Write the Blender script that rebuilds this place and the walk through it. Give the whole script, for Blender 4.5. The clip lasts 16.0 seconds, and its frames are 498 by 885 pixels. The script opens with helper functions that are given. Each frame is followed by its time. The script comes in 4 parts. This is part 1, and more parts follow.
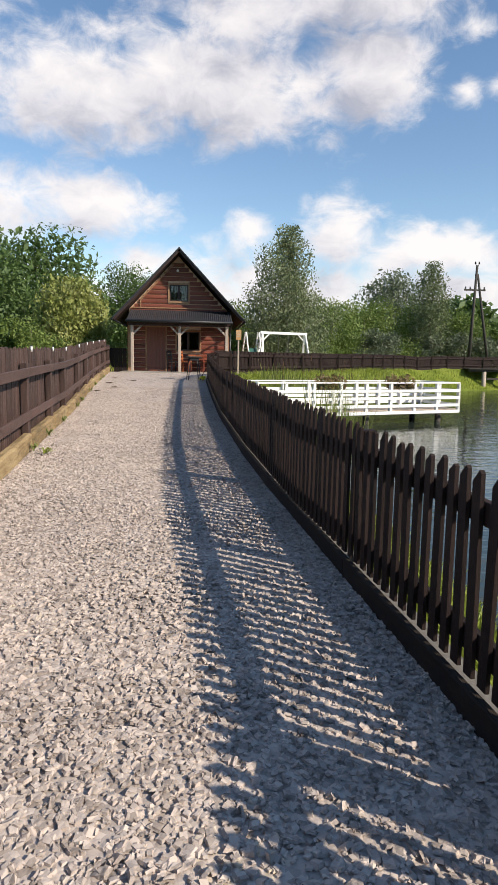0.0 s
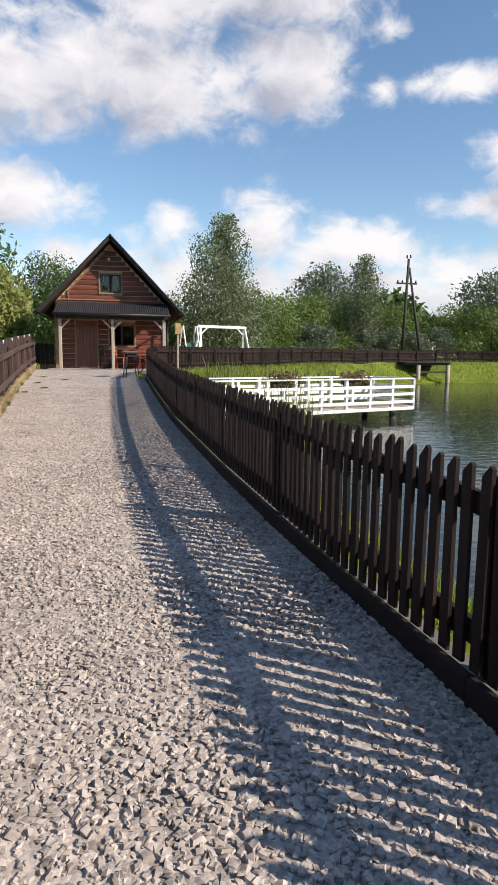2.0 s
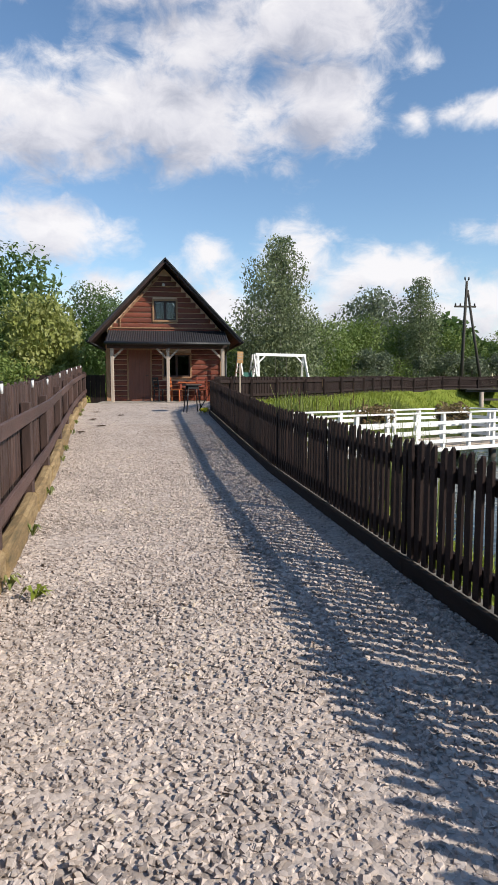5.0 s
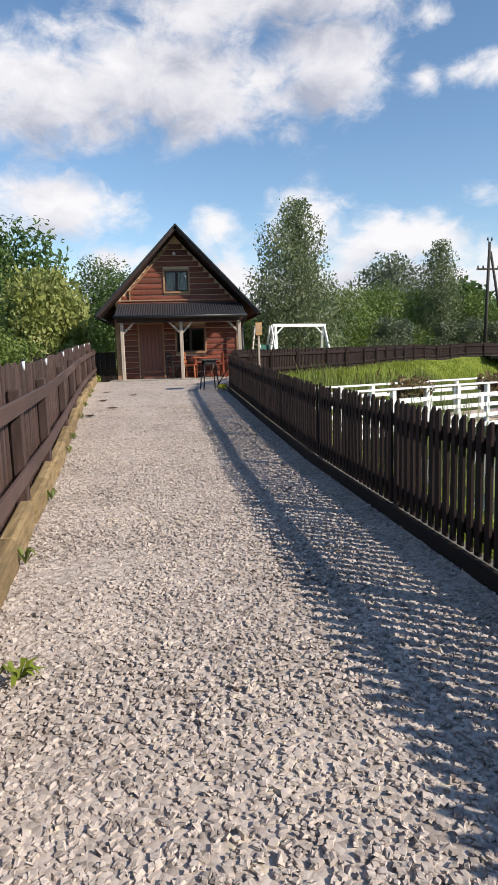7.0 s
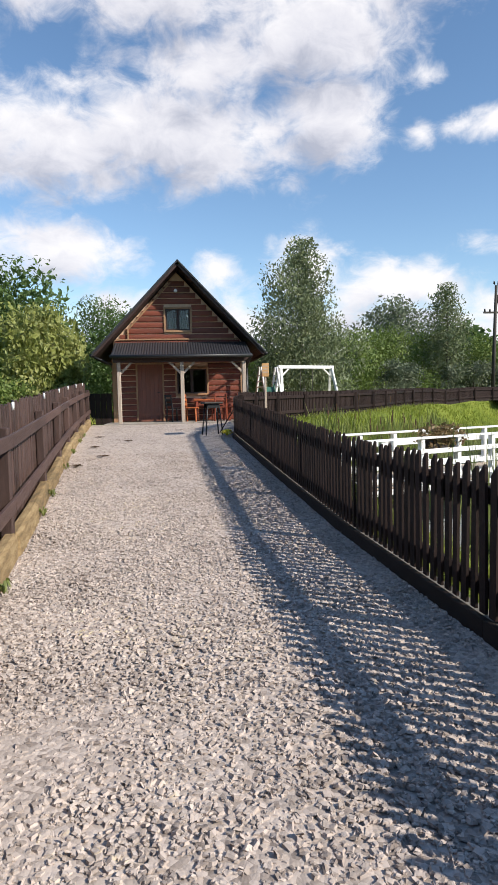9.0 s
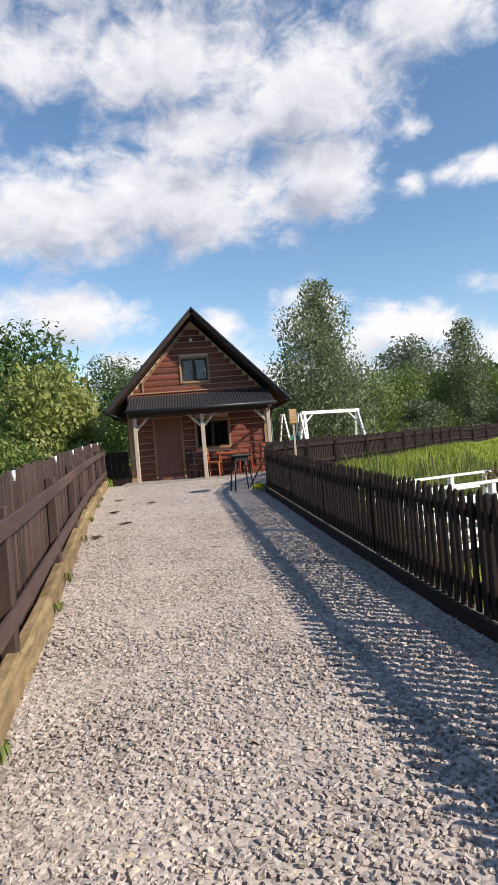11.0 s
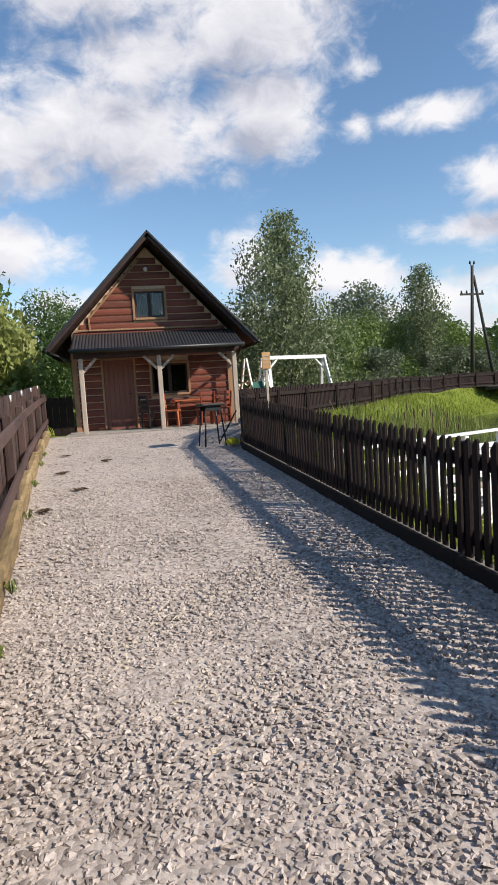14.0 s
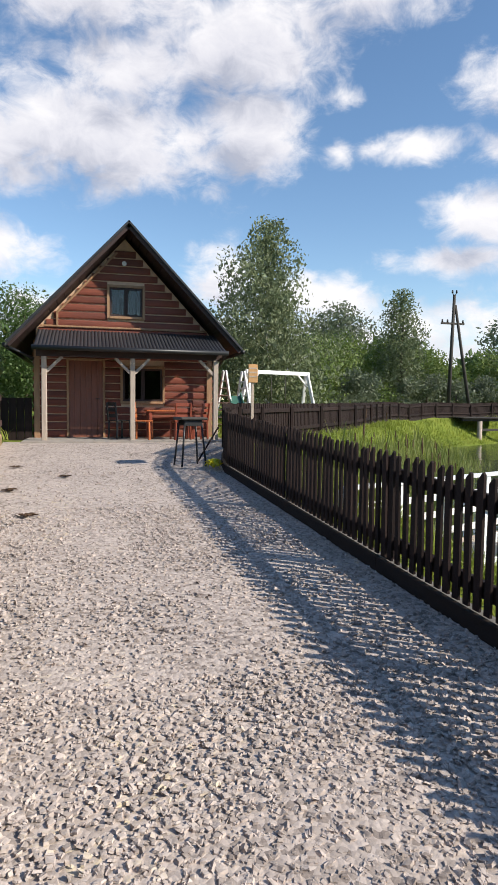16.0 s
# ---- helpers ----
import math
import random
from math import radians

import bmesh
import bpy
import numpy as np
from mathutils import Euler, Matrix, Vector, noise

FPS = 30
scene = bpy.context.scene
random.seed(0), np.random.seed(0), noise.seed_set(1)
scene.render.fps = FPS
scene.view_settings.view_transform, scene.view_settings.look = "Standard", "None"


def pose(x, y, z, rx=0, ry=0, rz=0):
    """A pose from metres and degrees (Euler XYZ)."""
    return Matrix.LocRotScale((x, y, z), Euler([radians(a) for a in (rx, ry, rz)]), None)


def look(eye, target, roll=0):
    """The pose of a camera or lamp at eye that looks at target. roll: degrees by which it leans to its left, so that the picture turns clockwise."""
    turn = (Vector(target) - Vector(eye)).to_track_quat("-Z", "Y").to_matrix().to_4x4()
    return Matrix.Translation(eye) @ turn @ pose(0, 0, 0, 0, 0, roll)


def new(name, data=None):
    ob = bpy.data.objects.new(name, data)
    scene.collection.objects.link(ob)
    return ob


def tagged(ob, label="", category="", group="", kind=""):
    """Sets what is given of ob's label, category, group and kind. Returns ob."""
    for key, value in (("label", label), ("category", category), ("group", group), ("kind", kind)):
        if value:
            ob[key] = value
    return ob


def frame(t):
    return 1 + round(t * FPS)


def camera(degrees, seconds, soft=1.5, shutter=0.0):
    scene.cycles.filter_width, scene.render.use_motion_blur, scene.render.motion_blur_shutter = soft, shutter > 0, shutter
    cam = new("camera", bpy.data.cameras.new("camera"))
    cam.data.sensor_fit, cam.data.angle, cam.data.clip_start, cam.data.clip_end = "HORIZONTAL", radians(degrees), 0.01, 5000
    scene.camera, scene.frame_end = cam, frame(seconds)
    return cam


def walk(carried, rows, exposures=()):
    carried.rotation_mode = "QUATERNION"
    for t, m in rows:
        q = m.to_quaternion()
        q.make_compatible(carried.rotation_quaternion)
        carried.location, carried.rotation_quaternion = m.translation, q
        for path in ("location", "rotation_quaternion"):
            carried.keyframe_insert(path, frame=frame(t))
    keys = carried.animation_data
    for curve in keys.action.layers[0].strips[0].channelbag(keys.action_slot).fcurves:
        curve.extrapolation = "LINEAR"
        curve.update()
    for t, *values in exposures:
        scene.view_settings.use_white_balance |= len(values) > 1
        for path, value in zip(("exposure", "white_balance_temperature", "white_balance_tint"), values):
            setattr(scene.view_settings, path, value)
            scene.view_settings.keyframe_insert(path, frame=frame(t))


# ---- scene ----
cam = camera(43.1, 16.0)
METRES, EYE, TILT, LEAN, TURN = 12.8, 1.5, 0.0, 0.0, -4.3
ROWS = [
    (0.0, 0.0, 0.0, 0.0, 0.13, -7.42, -1.03),
    (0.5, -0.0115, 0.0303, 0.0036, -0.36, -6.46, -1.46),
    (1.0, -0.0185, 0.0643, 0.0043, 2.82, -7.01, -0.23),
    (1.5, -0.0282, 0.0989, -0.0013, -0.8, -8.82, -1.62),
    (2.0, -0.0434, 0.1235, 0.0041, -6.49, -7.87, -0.64),
    (2.5, -0.0568, 0.1565, 0.0054, -6.06, -8.37, 2.62),
    (3.0, -0.0697, 0.1919, 0.0042, -7.96, -8.62, 1.56),
    (3.5, -0.0849, 0.2186, 0.0091, -9.68, -6.02, 0.46),
    (4.0, -0.0967, 0.2514, 0.0117, -5.8, -3.99, 1.49),
    (6.5, -0.1284, 0.3901, 0.0099, -2.23, -8.21, -0.03),
    (7.0, -0.1288, 0.4177, 0.0125, -2.25, -7.81, 1.72),
    (7.5, -0.1332, 0.4523, 0.0123, -5.49, -5.11, 1.5),
    (8.0, -0.1345, 0.4817, 0.0134, -6.82, -3.76, 1.58),
    (8.5, -0.1344, 0.5118, 0.0144, -3.27, -4.53, -0.1),
    (11.0, -0.169, 0.6604, 0.0169, -1.21, 0.58, 4.72),
    (11.5, -0.1762, 0.6877, 0.0175, -4.21, 0.29, 2.05),
    (12.0, -0.1867, 0.7193, 0.0219, -9.06, 0.58, 3.04),
    (12.5, -0.1959, 0.7449, 0.0224, -5.95, -0.14, 4.17),
    (13.0, -0.2019, 0.7735, 0.0222, -4.42, -3.89, 1.45),
    (13.5, -0.2099, 0.8048, 0.0218, -7.28, -2.36, 0.3),
    (14.0, -0.2176, 0.831, 0.0237, -6.76, -4.66, 3.57),
    (14.5, -0.2215, 0.8673, 0.0226, -5.23, -4.65, 2.91),
    (15.0, -0.2292, 0.9024, 0.0236, -10.3, -2.68, -1.21),
    (15.5, -0.2303, 0.9296, 0.0254, -10.37, -2.75, -0.34),
    (16.0, -0.2306, 0.9595, 0.0264, -9.81, -3.44, -0.62),
]
EXPOSURES = [(0.0, 0.24, 7050, 12), (0.5, 0.15, 6950, 12), (1.5, 0.20, 6950, 12), (2.5, 0.24, 6850, 11), (4.0, 0.18, 6750, 11), (7.0, 0.20, 6800, 11), (8.0, 0.28, 6700, 11), (11.0, 0.24, 6800, 11), (12.0, 0.10, 6650, 11), (13.5, 0.18, 6800, 11), (15.0, 0.22, 6650, 11), (15.5, 0.32, 6700, 11), (16.0, 0.28, 6750, 11)]
walk(cam, [(t, pose(0, 0, EYE, TILT, LEAN, TURN) @ pose(METRES * x, METRES * y, METRES * z, 90 + pitch, roll, yaw)) for t, x, y, z, yaw, pitch, roll in ROWS], EXPOSURES)

# ---- light ----
SUN_DIR = Vector((0.83 * math.cos(radians(33.7)), -0.556 * math.cos(radians(33.7)), math.sin(radians(33.7))))
sun = new("sun", bpy.data.lights.new("sun", "SUN"))
sun.data.energy, sun.data.angle, sun.data.color = 5.0, radians(0.5), (1.0, 0.95, 0.86)
sun.matrix_world = look(SUN_DIR * 60, (0, 0, 0))

world = bpy.data.worlds.new("sky")
scene.world = world
world.use_nodes = True
SKY_STRENGTH, CLOUD_STRENGTH = 0.103, 0.84


class Nodes:
    """A short way to write node trees."""

    def __init__(self, tree):
        self.tree = tree

    def add(self, kind, **values):
        n = self.tree.nodes.new(kind)
        for key, value in values.items():
            setattr(n, key, value)
        return n

    def link(self, a, b):
        if isinstance(a, (int, float)):
            b.default_value = a
        else:
            self.tree.links.new(a, b)

    def math(self, op, a, b=0.0, c=0.0, clamp=False):
        n = self.add("ShaderNodeMath", operation=op, use_clamp=clamp)
        for i, v in enumerate((a, b, c)):
            self.link(v, n.inputs[i])
        return n.outputs[0]

    def noise(self, vec, scale, detail=4.0, rough=0.55, dist=0.0):
        n = self.add("ShaderNodeTexNoise")
        self.tree.links.new(vec, n.inputs["Vector"])
        n.inputs["Scale"].default_value, n.inputs["Detail"].default_value = scale, detail
        n.inputs["Roughness"].default_value, n.inputs["Distortion"].default_value = rough, dist
        return n.outputs[0]

    def ramp(self, fac, stops):
        n = self.add("ShaderNodeValToRGB")
        self.tree.links.new(fac, n.inputs[0])
        el = n.color_ramp.elements
        while len(el) < len(stops):
            el.new(0.5)
        for e, (p, c) in zip(el, stops):
            e.position, e.color = p, (*c, 1)
        return n.outputs[0]

    def mix(self, fac, a, b):
        n = self.add("ShaderNodeMix", data_type="RGBA")
        self.link(fac, n.inputs[0])
        for v, i in ((a, 6), (b, 7)):
            if isinstance(v, tuple):
                n.inputs[i].default_value = (*v, 1)
            else:
                self.tree.links.new(v, n.inputs[i])
        return n.outputs[2]


# cumulus heaps: azimuth and elevation of the middle, half width, half height (degrees), weight
HEAPS = [
    (1, 21.8, 15, 4.7, 1.0), (14.3, 23.0, 5.4, 4.4, 1.0), (-9, 20.8, 11, 4.2, 1.0), (13, 29, 9, 5.5, 1.0), (4, 27, 8, 3.4, 0.9), (-11, 31.5, 10, 3.2, 0.85),
    (-2, 41, 20, 8, 1.0), (1, 32, 13, 4.5, 0.85), (-24, 34, 14, 9, 0.9), (-9.5, 12.4, 7, 3.2, 1.0), (-20, 12, 9, 4.2, 1.0), (4, 11.2, 2.4, 2.0, 0.9), (11.8, 10.8, 4.0, 3.6, 1.0),
    (19, 9.0, 8, 2.6, 0.85), (-5, 8.5, 3, 1.6, 0.8), (22.3, 25, 2.2, 1.9, 0.65), (28, 21.2, 5.6, 1.6, 0.8), (22, 21, 1.8, 1.4, 0.6), (34.5, 15.6, 5.5, 2.6, 0.9),
    (32, 12.3, 7.5, 1.5, 0.75), (37, 25, 5.5, 2.4, 0.85), (38, 20.6, 5, 1.6, 0.7), (24, 33, 8, 3.6, 0.8), (18, 40, 9, 5, 0.8), (36, 38, 8, 3, 0.6),
    (55, 16, 14, 4, 0.8), (-50, 20, 12, 6, 0.8), (14, 5.5, 40, 5.0, 0.75),
]


def cloud_group():
    g = bpy.data.node_groups.new("cloud_density", "ShaderNodeTree")
    for n in ("az", "el"):
        g.interface.new_socket(n, in_out="INPUT", socket_type="NodeSocketFloat")
    g.interface.new_socket("density", in_out="OUTPUT", socket_type="NodeSocketFloat")
    k = Nodes(g)
    src, out = k.add("NodeGroupInput"), k.add("NodeGroupOutput")
    az, el = src.outputs[0], src.outputs[1]
    comb = k.add("ShaderNodeCombineXYZ")
    k.link(az, comb.inputs[0])
    k.link(k.math("MULTIPLY", el, 1.5), comb.inputs[1])
    v = comb.outputs[0]
    big = k.math("SUBTRACT", k.noise(v, 0.10, 2.0), 0.5)
    fine = k.math("SUBTRACT", k.noise(v, 0.30, 9.0, 0.62, 0.4), 0.5)
    total = None
    for a, e, w, h, weight in HEAPS:
        dx = k.math("MULTIPLY", k.math("SUBTRACT", az, a), 1 / w)
        dy = k.math("MULTIPLY", k.math("SUBTRACT", el, e), 1 / h)
        r = k.math("SQRT", k.math("ADD", k.math("MULTIPLY", dx, dx), k.math("MULTIPLY", dy, dy)))
        d = k.math("MULTIPLY", k.math("SUBTRACT", 1.15, r), weight)
        total = d if total is None else k.math("SMOOTH_MAX", total, d, 0.25)
    total = k.math("MAXIMUM", total, -0.8)
    d = k.math("ADD", total, k.math("MULTIPLY", big, 1.1))
    k.link(k.math("ADD", d, k.math("MULTIPLY", fine, 1.5)), out.inputs[0])
    return g


def build_sky():
    t = world.node_tree
    t.nodes.clear()
    k = Nodes(t)
    sky = k.add("ShaderNodeTexSky", sky_type="NISHITA", sun_disc=False)
    sky.sun_elevation = math.asin(SUN_DIR.z)
    sky.sun_rotation = math.atan2(SUN_DIR.x, SUN_DIR.y)
    sky.air_density, sky.dust_density, sky.ozone_density = 1.0, 0.0, 1.8
    co = k.add("ShaderNodeTexCoord")
    sep = k.add("ShaderNodeSeparateXYZ")
    t.links.new(co.outputs["Generated"], sep.inputs[0])
    az = k.math("MULTIPLY", k.math("ARCTAN2", sep.outputs[0], sep.outputs[1]), 57.2958)
    el = k.math("MULTIPLY", k.math("ARCSINE", sep.outputs[2]), 57.2958)
    g = cloud_group()

    def density(da, de):
        n = k.add("ShaderNodeGroup", node_tree=g)
        k.link(k.math("ADD", az, da), n.inputs[0])
        k.link(k.math("ADD", el, de), n.inputs[1])
        return n.outputs[0]

    here, above = density(0, 0), density(1.2, 3.0)
    cover = k.add("ShaderNodeMapRange", interpolation_type="SMOOTHSTEP")
    k.link(here, cover.inputs[0])
    cover.inputs[1].default_value, cover.inputs[2].default_value = 0.0, 0.75
    # thick above: the grey base of a heap
    thick = k.math("MULTIPLY", k.math("ADD", above, -0.05), 0.92, clamp=True)
    white = k.ramp(thick, [(0.0, (1.0, 1.01, 1.06)), (0.5, (0.80, 0.82, 0.91)), (1.0, (0.48, 0.52, 0.64))])
    bright = k.add("ShaderNodeVectorMath", operation="SCALE")
    t.links.new(white, bright.inputs[0])
    bright.inputs[3].default_value = CLOUD_STRENGTH
    blue = k.add("ShaderNodeVectorMath", operation="SCALE")
    hue = k.add("ShaderNodeHueSaturation")
    hue.inputs["Saturation"].default_value, hue.inputs["Value"].default_value = 1.12, 1.4
    t.links.new(sky.outputs[0], hue.inputs["Color"])
    t.links.new(hue.outputs[0], blue.inputs[0])
    blue.inputs[3].default_value = SKY_STRENGTH
    both = k.mix(k.math("MULTIPLY", cover.outputs[0], 0.96), blue.outputs[0], bright.outputs[0])
    bg = k.add("ShaderNodeBackground")
    t.links.new(both, bg.inputs[0])
    out = k.add("ShaderNodeOutputWorld")
    t.links.new(bg.outputs[0], out.inputs[0])


build_sky()


# ---- materials ----
def material(name, stops, scale=6.0, rough=0.7, bump=0.2, bump_scale=40.0, stretch=(1, 1, 1), metal=0.0, fine=0.35, per_object=0.0, sheen=0.0, spec=0.5):
    """A surface with colour at two scales, a fine relief, and a shift from piece to piece."""
    m = bpy.data.materials.new(name)
    m.use_nodes = True
    t = m.node_tree
    k = Nodes(t)
    b = t.nodes["Principled BSDF"]
    co = k.add("ShaderNodeTexCoord")
    mp = k.add("ShaderNodeMapping")
    mp.inputs["Scale"].default_value = stretch
    t.links.new(co.outputs["Object"], mp.inputs[0])
    v = mp.outputs[0]
    if per_object:
        info = k.add("ShaderNodeObjectInfo")
        shift = k.add("ShaderNodeVectorMath", operation="ADD")
        t.links.new(v, shift.inputs[0])
        t.links.new(k.math("MULTIPLY", info.outputs["Random"], 37.0), shift.inputs[1])
        v = shift.outputs[0]
    f = k.math("ADD", k.math("MULTIPLY", k.noise(v, scale, 4), 1 - fine), k.math("MULTIPLY", k.noise(v, scale * 9, 3), fine))
    if per_object:
        f = k.math("ADD", f, k.math("MULTIPLY", k.math("SUBTRACT", info.outputs["Random"], 0.5), per_object))
    t.links.new(k.ramp(f, stops), b.inputs["Base Color"])
    k.link(k.math("ADD", rough - 0.1, k.math("MULTIPLY", f, 0.2)), b.inputs["Roughness"])
    b.inputs["Metallic"].default_value = metal
    b.inputs["Specular IOR Level"].default_value = spec
    if bump:
        bp = k.add("ShaderNodeBump")
        bp.inputs["Strength"].default_value, bp.inputs["Distance"].default_value = bump, 0.02
        t.links.new(k.noise(v, bump_scale, 5), bp.inputs["Height"])
        t.links.new(bp.outputs[0], b.inputs["Normal"])
    return m


def tones(c, spread=0.35):
    lo, hi = [x * (1 - spread) for x in c], [min(1, x * (1 + spread)) for x in c]
    return [(0.3, tuple(lo)), (0.5, tuple(c)), (0.7, tuple(hi))]


def stone_material(name, palette):
    """Loose stones: a tone of its own for each cell, and a chipped grain."""
    m = bpy.data.materials.new(name)
    m.use_nodes = True
    t = m.node_tree
    k = Nodes(t)
    b = t.nodes["Principled BSDF"]
    co = k.add("ShaderNodeTexCoord")
    vor = k.add("ShaderNodeTexVoronoi")
    vor.inputs["Scale"].default_value = 34.0
    t.links.new(co.outputs["Object"], vor.inputs["Vector"])
    sep = k.add("ShaderNodeSeparateColor")
    t.links.new(vor.outputs["Color"], sep.inputs[0])
    wide = k.noise(co.outputs["Object"], 0.9, 3)
    f = k.math("ADD", k.math("MULTIPLY", sep.outputs[0], 0.72), k.math("MULTIPLY", k.noise(co.outputs["Object"], 90, 4), 0.28))
    f = k.math("ADD", f, k.math("MULTIPLY", k.math("SUBTRACT", wide, 0.5), 0.5))
    t.links.new(k.ramp(f, palette), b.inputs["Base Color"])
    b.inputs["Roughness"].default_value = 0.85
    b.inputs["Specular IOR Level"].default_value = 0.3
    bp = k.add("ShaderNodeBump")
    bp.inputs["Strength"].default_value, bp.inputs["Distance"].default_value = 0.4, 0.02
    h = k.math("ADD", k.math("MULTIPLY", vor.outputs["Distance"], -0.8), k.math("MULTIPLY", k.noise(co.outputs["Object"], 130, 4), 0.4))
    t.links.new(h, bp.inputs["Height"])
    t.links.new(bp.outputs[0], b.inputs["Normal"])
    return m


def leaf_material(name, dark, mid, light, scale=1.2):
    m = bpy.data.materials.new(name)
    m.use_nodes = True
    t = m.node_tree
    k = Nodes(t)
    b = t.nodes["Principled BSDF"]
    co = k.add("ShaderNodeTexCoord")
    f = k.math("ADD", k.math("MULTIPLY", k.noise(co.outputs["Object"], scale, 3), 0.55), k.math("MULTIPLY", k.noise(co.outputs["Object"], scale * 14, 2), 0.45))
    col = k.ramp(f, [(0.32, dark), (0.5, mid), (0.68, light)])
    t.links.new(col, b.inputs["Base Color"])
    b.inputs["Roughness"].default_value = 0.55
    b.inputs["Specular IOR Level"].default_value = 0.35
    tr = k.add("ShaderNodeBsdfTranslucent")
    t.links.new(col, tr.inputs[0])
    mx = k.add("ShaderNodeMixShader")
    mx.inputs[0].default_value = 0.35
    t.links.new(b.outputs[0], mx.inputs[1])
    t.links.new(tr.outputs[0], mx.inputs[2])
    t.links.new(mx.outputs[0], t.nodes["Material Output"].inputs[0])
    return m


def glass_material():
    m = bpy.data.materials.new("window_glass")
    m.use_nodes = True
    t = m.node_tree
    k = Nodes(t)
    t.nodes.remove(t.nodes["Principled BSDF"])
    gl, tr, mx = k.add("ShaderNodeBsdfGlossy"), k.add("ShaderNodeBsdfTransparent"), k.add("ShaderNodeMixShader")
    gl.inputs["Roughness"].default_value = 0.02
    tr.inputs[0].default_value = (0.6, 0.62, 0.6, 1)
    fr = k.add("ShaderNodeFresnel")
    fr.inputs[0].default_value = 1.6
    k.link(k.math("MULTIPLY", fr.outputs[0], 1.0, clamp=True), mx.inputs[0])
    t.links.new(tr.outputs[0], mx.inputs[1])
    t.links.new(gl.outputs[0], mx.inputs[2])
    t.links.new(mx.outputs[0], t.nodes["Material Output"].inputs[0])
    return m


def water_material():
    m = bpy.data.materials.new("pond_water")
    m.use_nodes = True
    t = m.node_tree
    k = Nodes(t)
    b = t.nodes["Principled BSDF"]
    b.inputs["Base Color"].default_value = (0.025, 0.035, 0.028, 1)
    b.inputs["Roughness"].default_value = 0.06
    b.inputs["IOR"].default_value = 1.33
    co = k.add("ShaderNodeTexCoord")
    mp = k.add("ShaderNodeMapping")
    mp.inputs["Scale"].default_value = (0.6, 1.4, 1)
    t.links.new(co.outputs["Object"], mp.inputs[0])
    bp = k.add("ShaderNodeBump")
    bp.inputs["Strength"].default_value, bp.inputs["Distance"].default_value = 0.28, 0.05
    t.links.new(k.noise(mp.outputs[0], 3.0, 3), bp.inputs["Height"])
    t.links.new(bp.outputs[0], b.inputs["Normal"])
    return m


M_GRAVEL = stone_material("crushed_stone", [(0.10, (0.24, 0.196, 0.168)), (0.32, (0.39, 0.327, 0.284)), (0.6, (0.485, 0.405, 0.352)), (0.85, (0.565, 0.48, 0.422)), (0.97, (0.57, 0.47, 0.32))])
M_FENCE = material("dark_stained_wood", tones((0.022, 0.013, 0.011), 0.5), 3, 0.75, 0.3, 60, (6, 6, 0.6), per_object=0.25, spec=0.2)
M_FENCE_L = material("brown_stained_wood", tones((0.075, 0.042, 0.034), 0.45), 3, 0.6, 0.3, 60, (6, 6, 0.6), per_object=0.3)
M_RAIL_L = material("brown_stained_rail", tones((0.085, 0.047, 0.038), 0.4), 3, 0.6, 0.3, 60, (6, 0.6, 6), per_object=0.2)
M_KERB = material("weathered_timber", [(0.3, (0.10, 0.075, 0.035)), (0.5, (0.25, 0.165, 0.075)), (0.7, (0.42, 0.31, 0.16))], 4, 0.85, 0.5, 50, (5, 0.7, 5), per_object=0.2)
M_PLINTH = material("dark_kerb_board", tones((0.028, 0.021, 0.017), 0.4), 4, 0.85, 0.4, 50, (3, 0.7, 3), spec=0.2)
M_LEDGE = material("pale_concrete_edge", tones((0.16, 0.145, 0.125), 0.3), 6, 0.9, 0.4, 50)
M_LOG = material("red_brown_log", tones((0.17, 0.041, 0.021), 0.4), 3, 0.6, 0.25, 40, (0.5, 4, 4), per_object=0.25)
M_CHINK = material("pale_chinking", tones((0.62, 0.43, 0.29), 0.18), 8, 0.85, 0.2)
M_TRIM = material("tan_timber_trim", tones((0.34, 0.19, 0.10), 0.3), 5, 0.65, 0.25, 50, (3, 3, 0.6))
M_POST = material("greyed_porch_timber", tones((0.42, 0.34, 0.27), 0.25), 4, 0.75, 0.3, 50, (5, 5, 0.5))
M_DOOR = material("dark_brown_door", tones((0.21, 0.075, 0.046), 0.25), 3, 0.55, 0.15, 50, (5, 5, 0.5))
M_ROOF = material("anthracite_roof_sheet", tones((0.030, 0.030, 0.034), 0.25), 4, 0.5, 0.1, 60)
M_VERGE = material("dark_brown_boards", tones((0.040, 0.019, 0.015), 0.35), 4, 0.6, 0.2, 50, (1, 3, 1))
M_DARK = material("black_coated_metal", tones((0.015, 0.015, 0.016), 0.3), 8, 0.45, 0.05)
M_CONCRETE = material("porch_paving", tones((0.33, 0.29, 0.25), 0.25), 5, 0.9, 0.4, 60)
M_WHITE = material("white_painted_timber", tones((0.80, 0.79, 0.76), 0.08), 5, 0.6, 0.2, 40, (2, 2, 2))
M_ORANGE = material("orange_varnished_wood", tones((0.42, 0.115, 0.035), 0.3), 4, 0.4, 0.2, 50, (4, 4, 0.7))
M_REDWOOD = material("red_varnished_wood", tones((0.22, 0.05, 0.025), 0.3), 4, 0.4, 0.2, 50, (4, 4, 0.7))
M_POLE = material("old_grey_brown_pole", tones((0.05, 0.042, 0.034), 0.3), 3, 0.8, 0.3, 50, (5, 5, 0.4))
M_BARK = material("tree_bark", tones((0.10, 0.08, 0.06), 0.4), 5, 0.9, 0.6, 30)
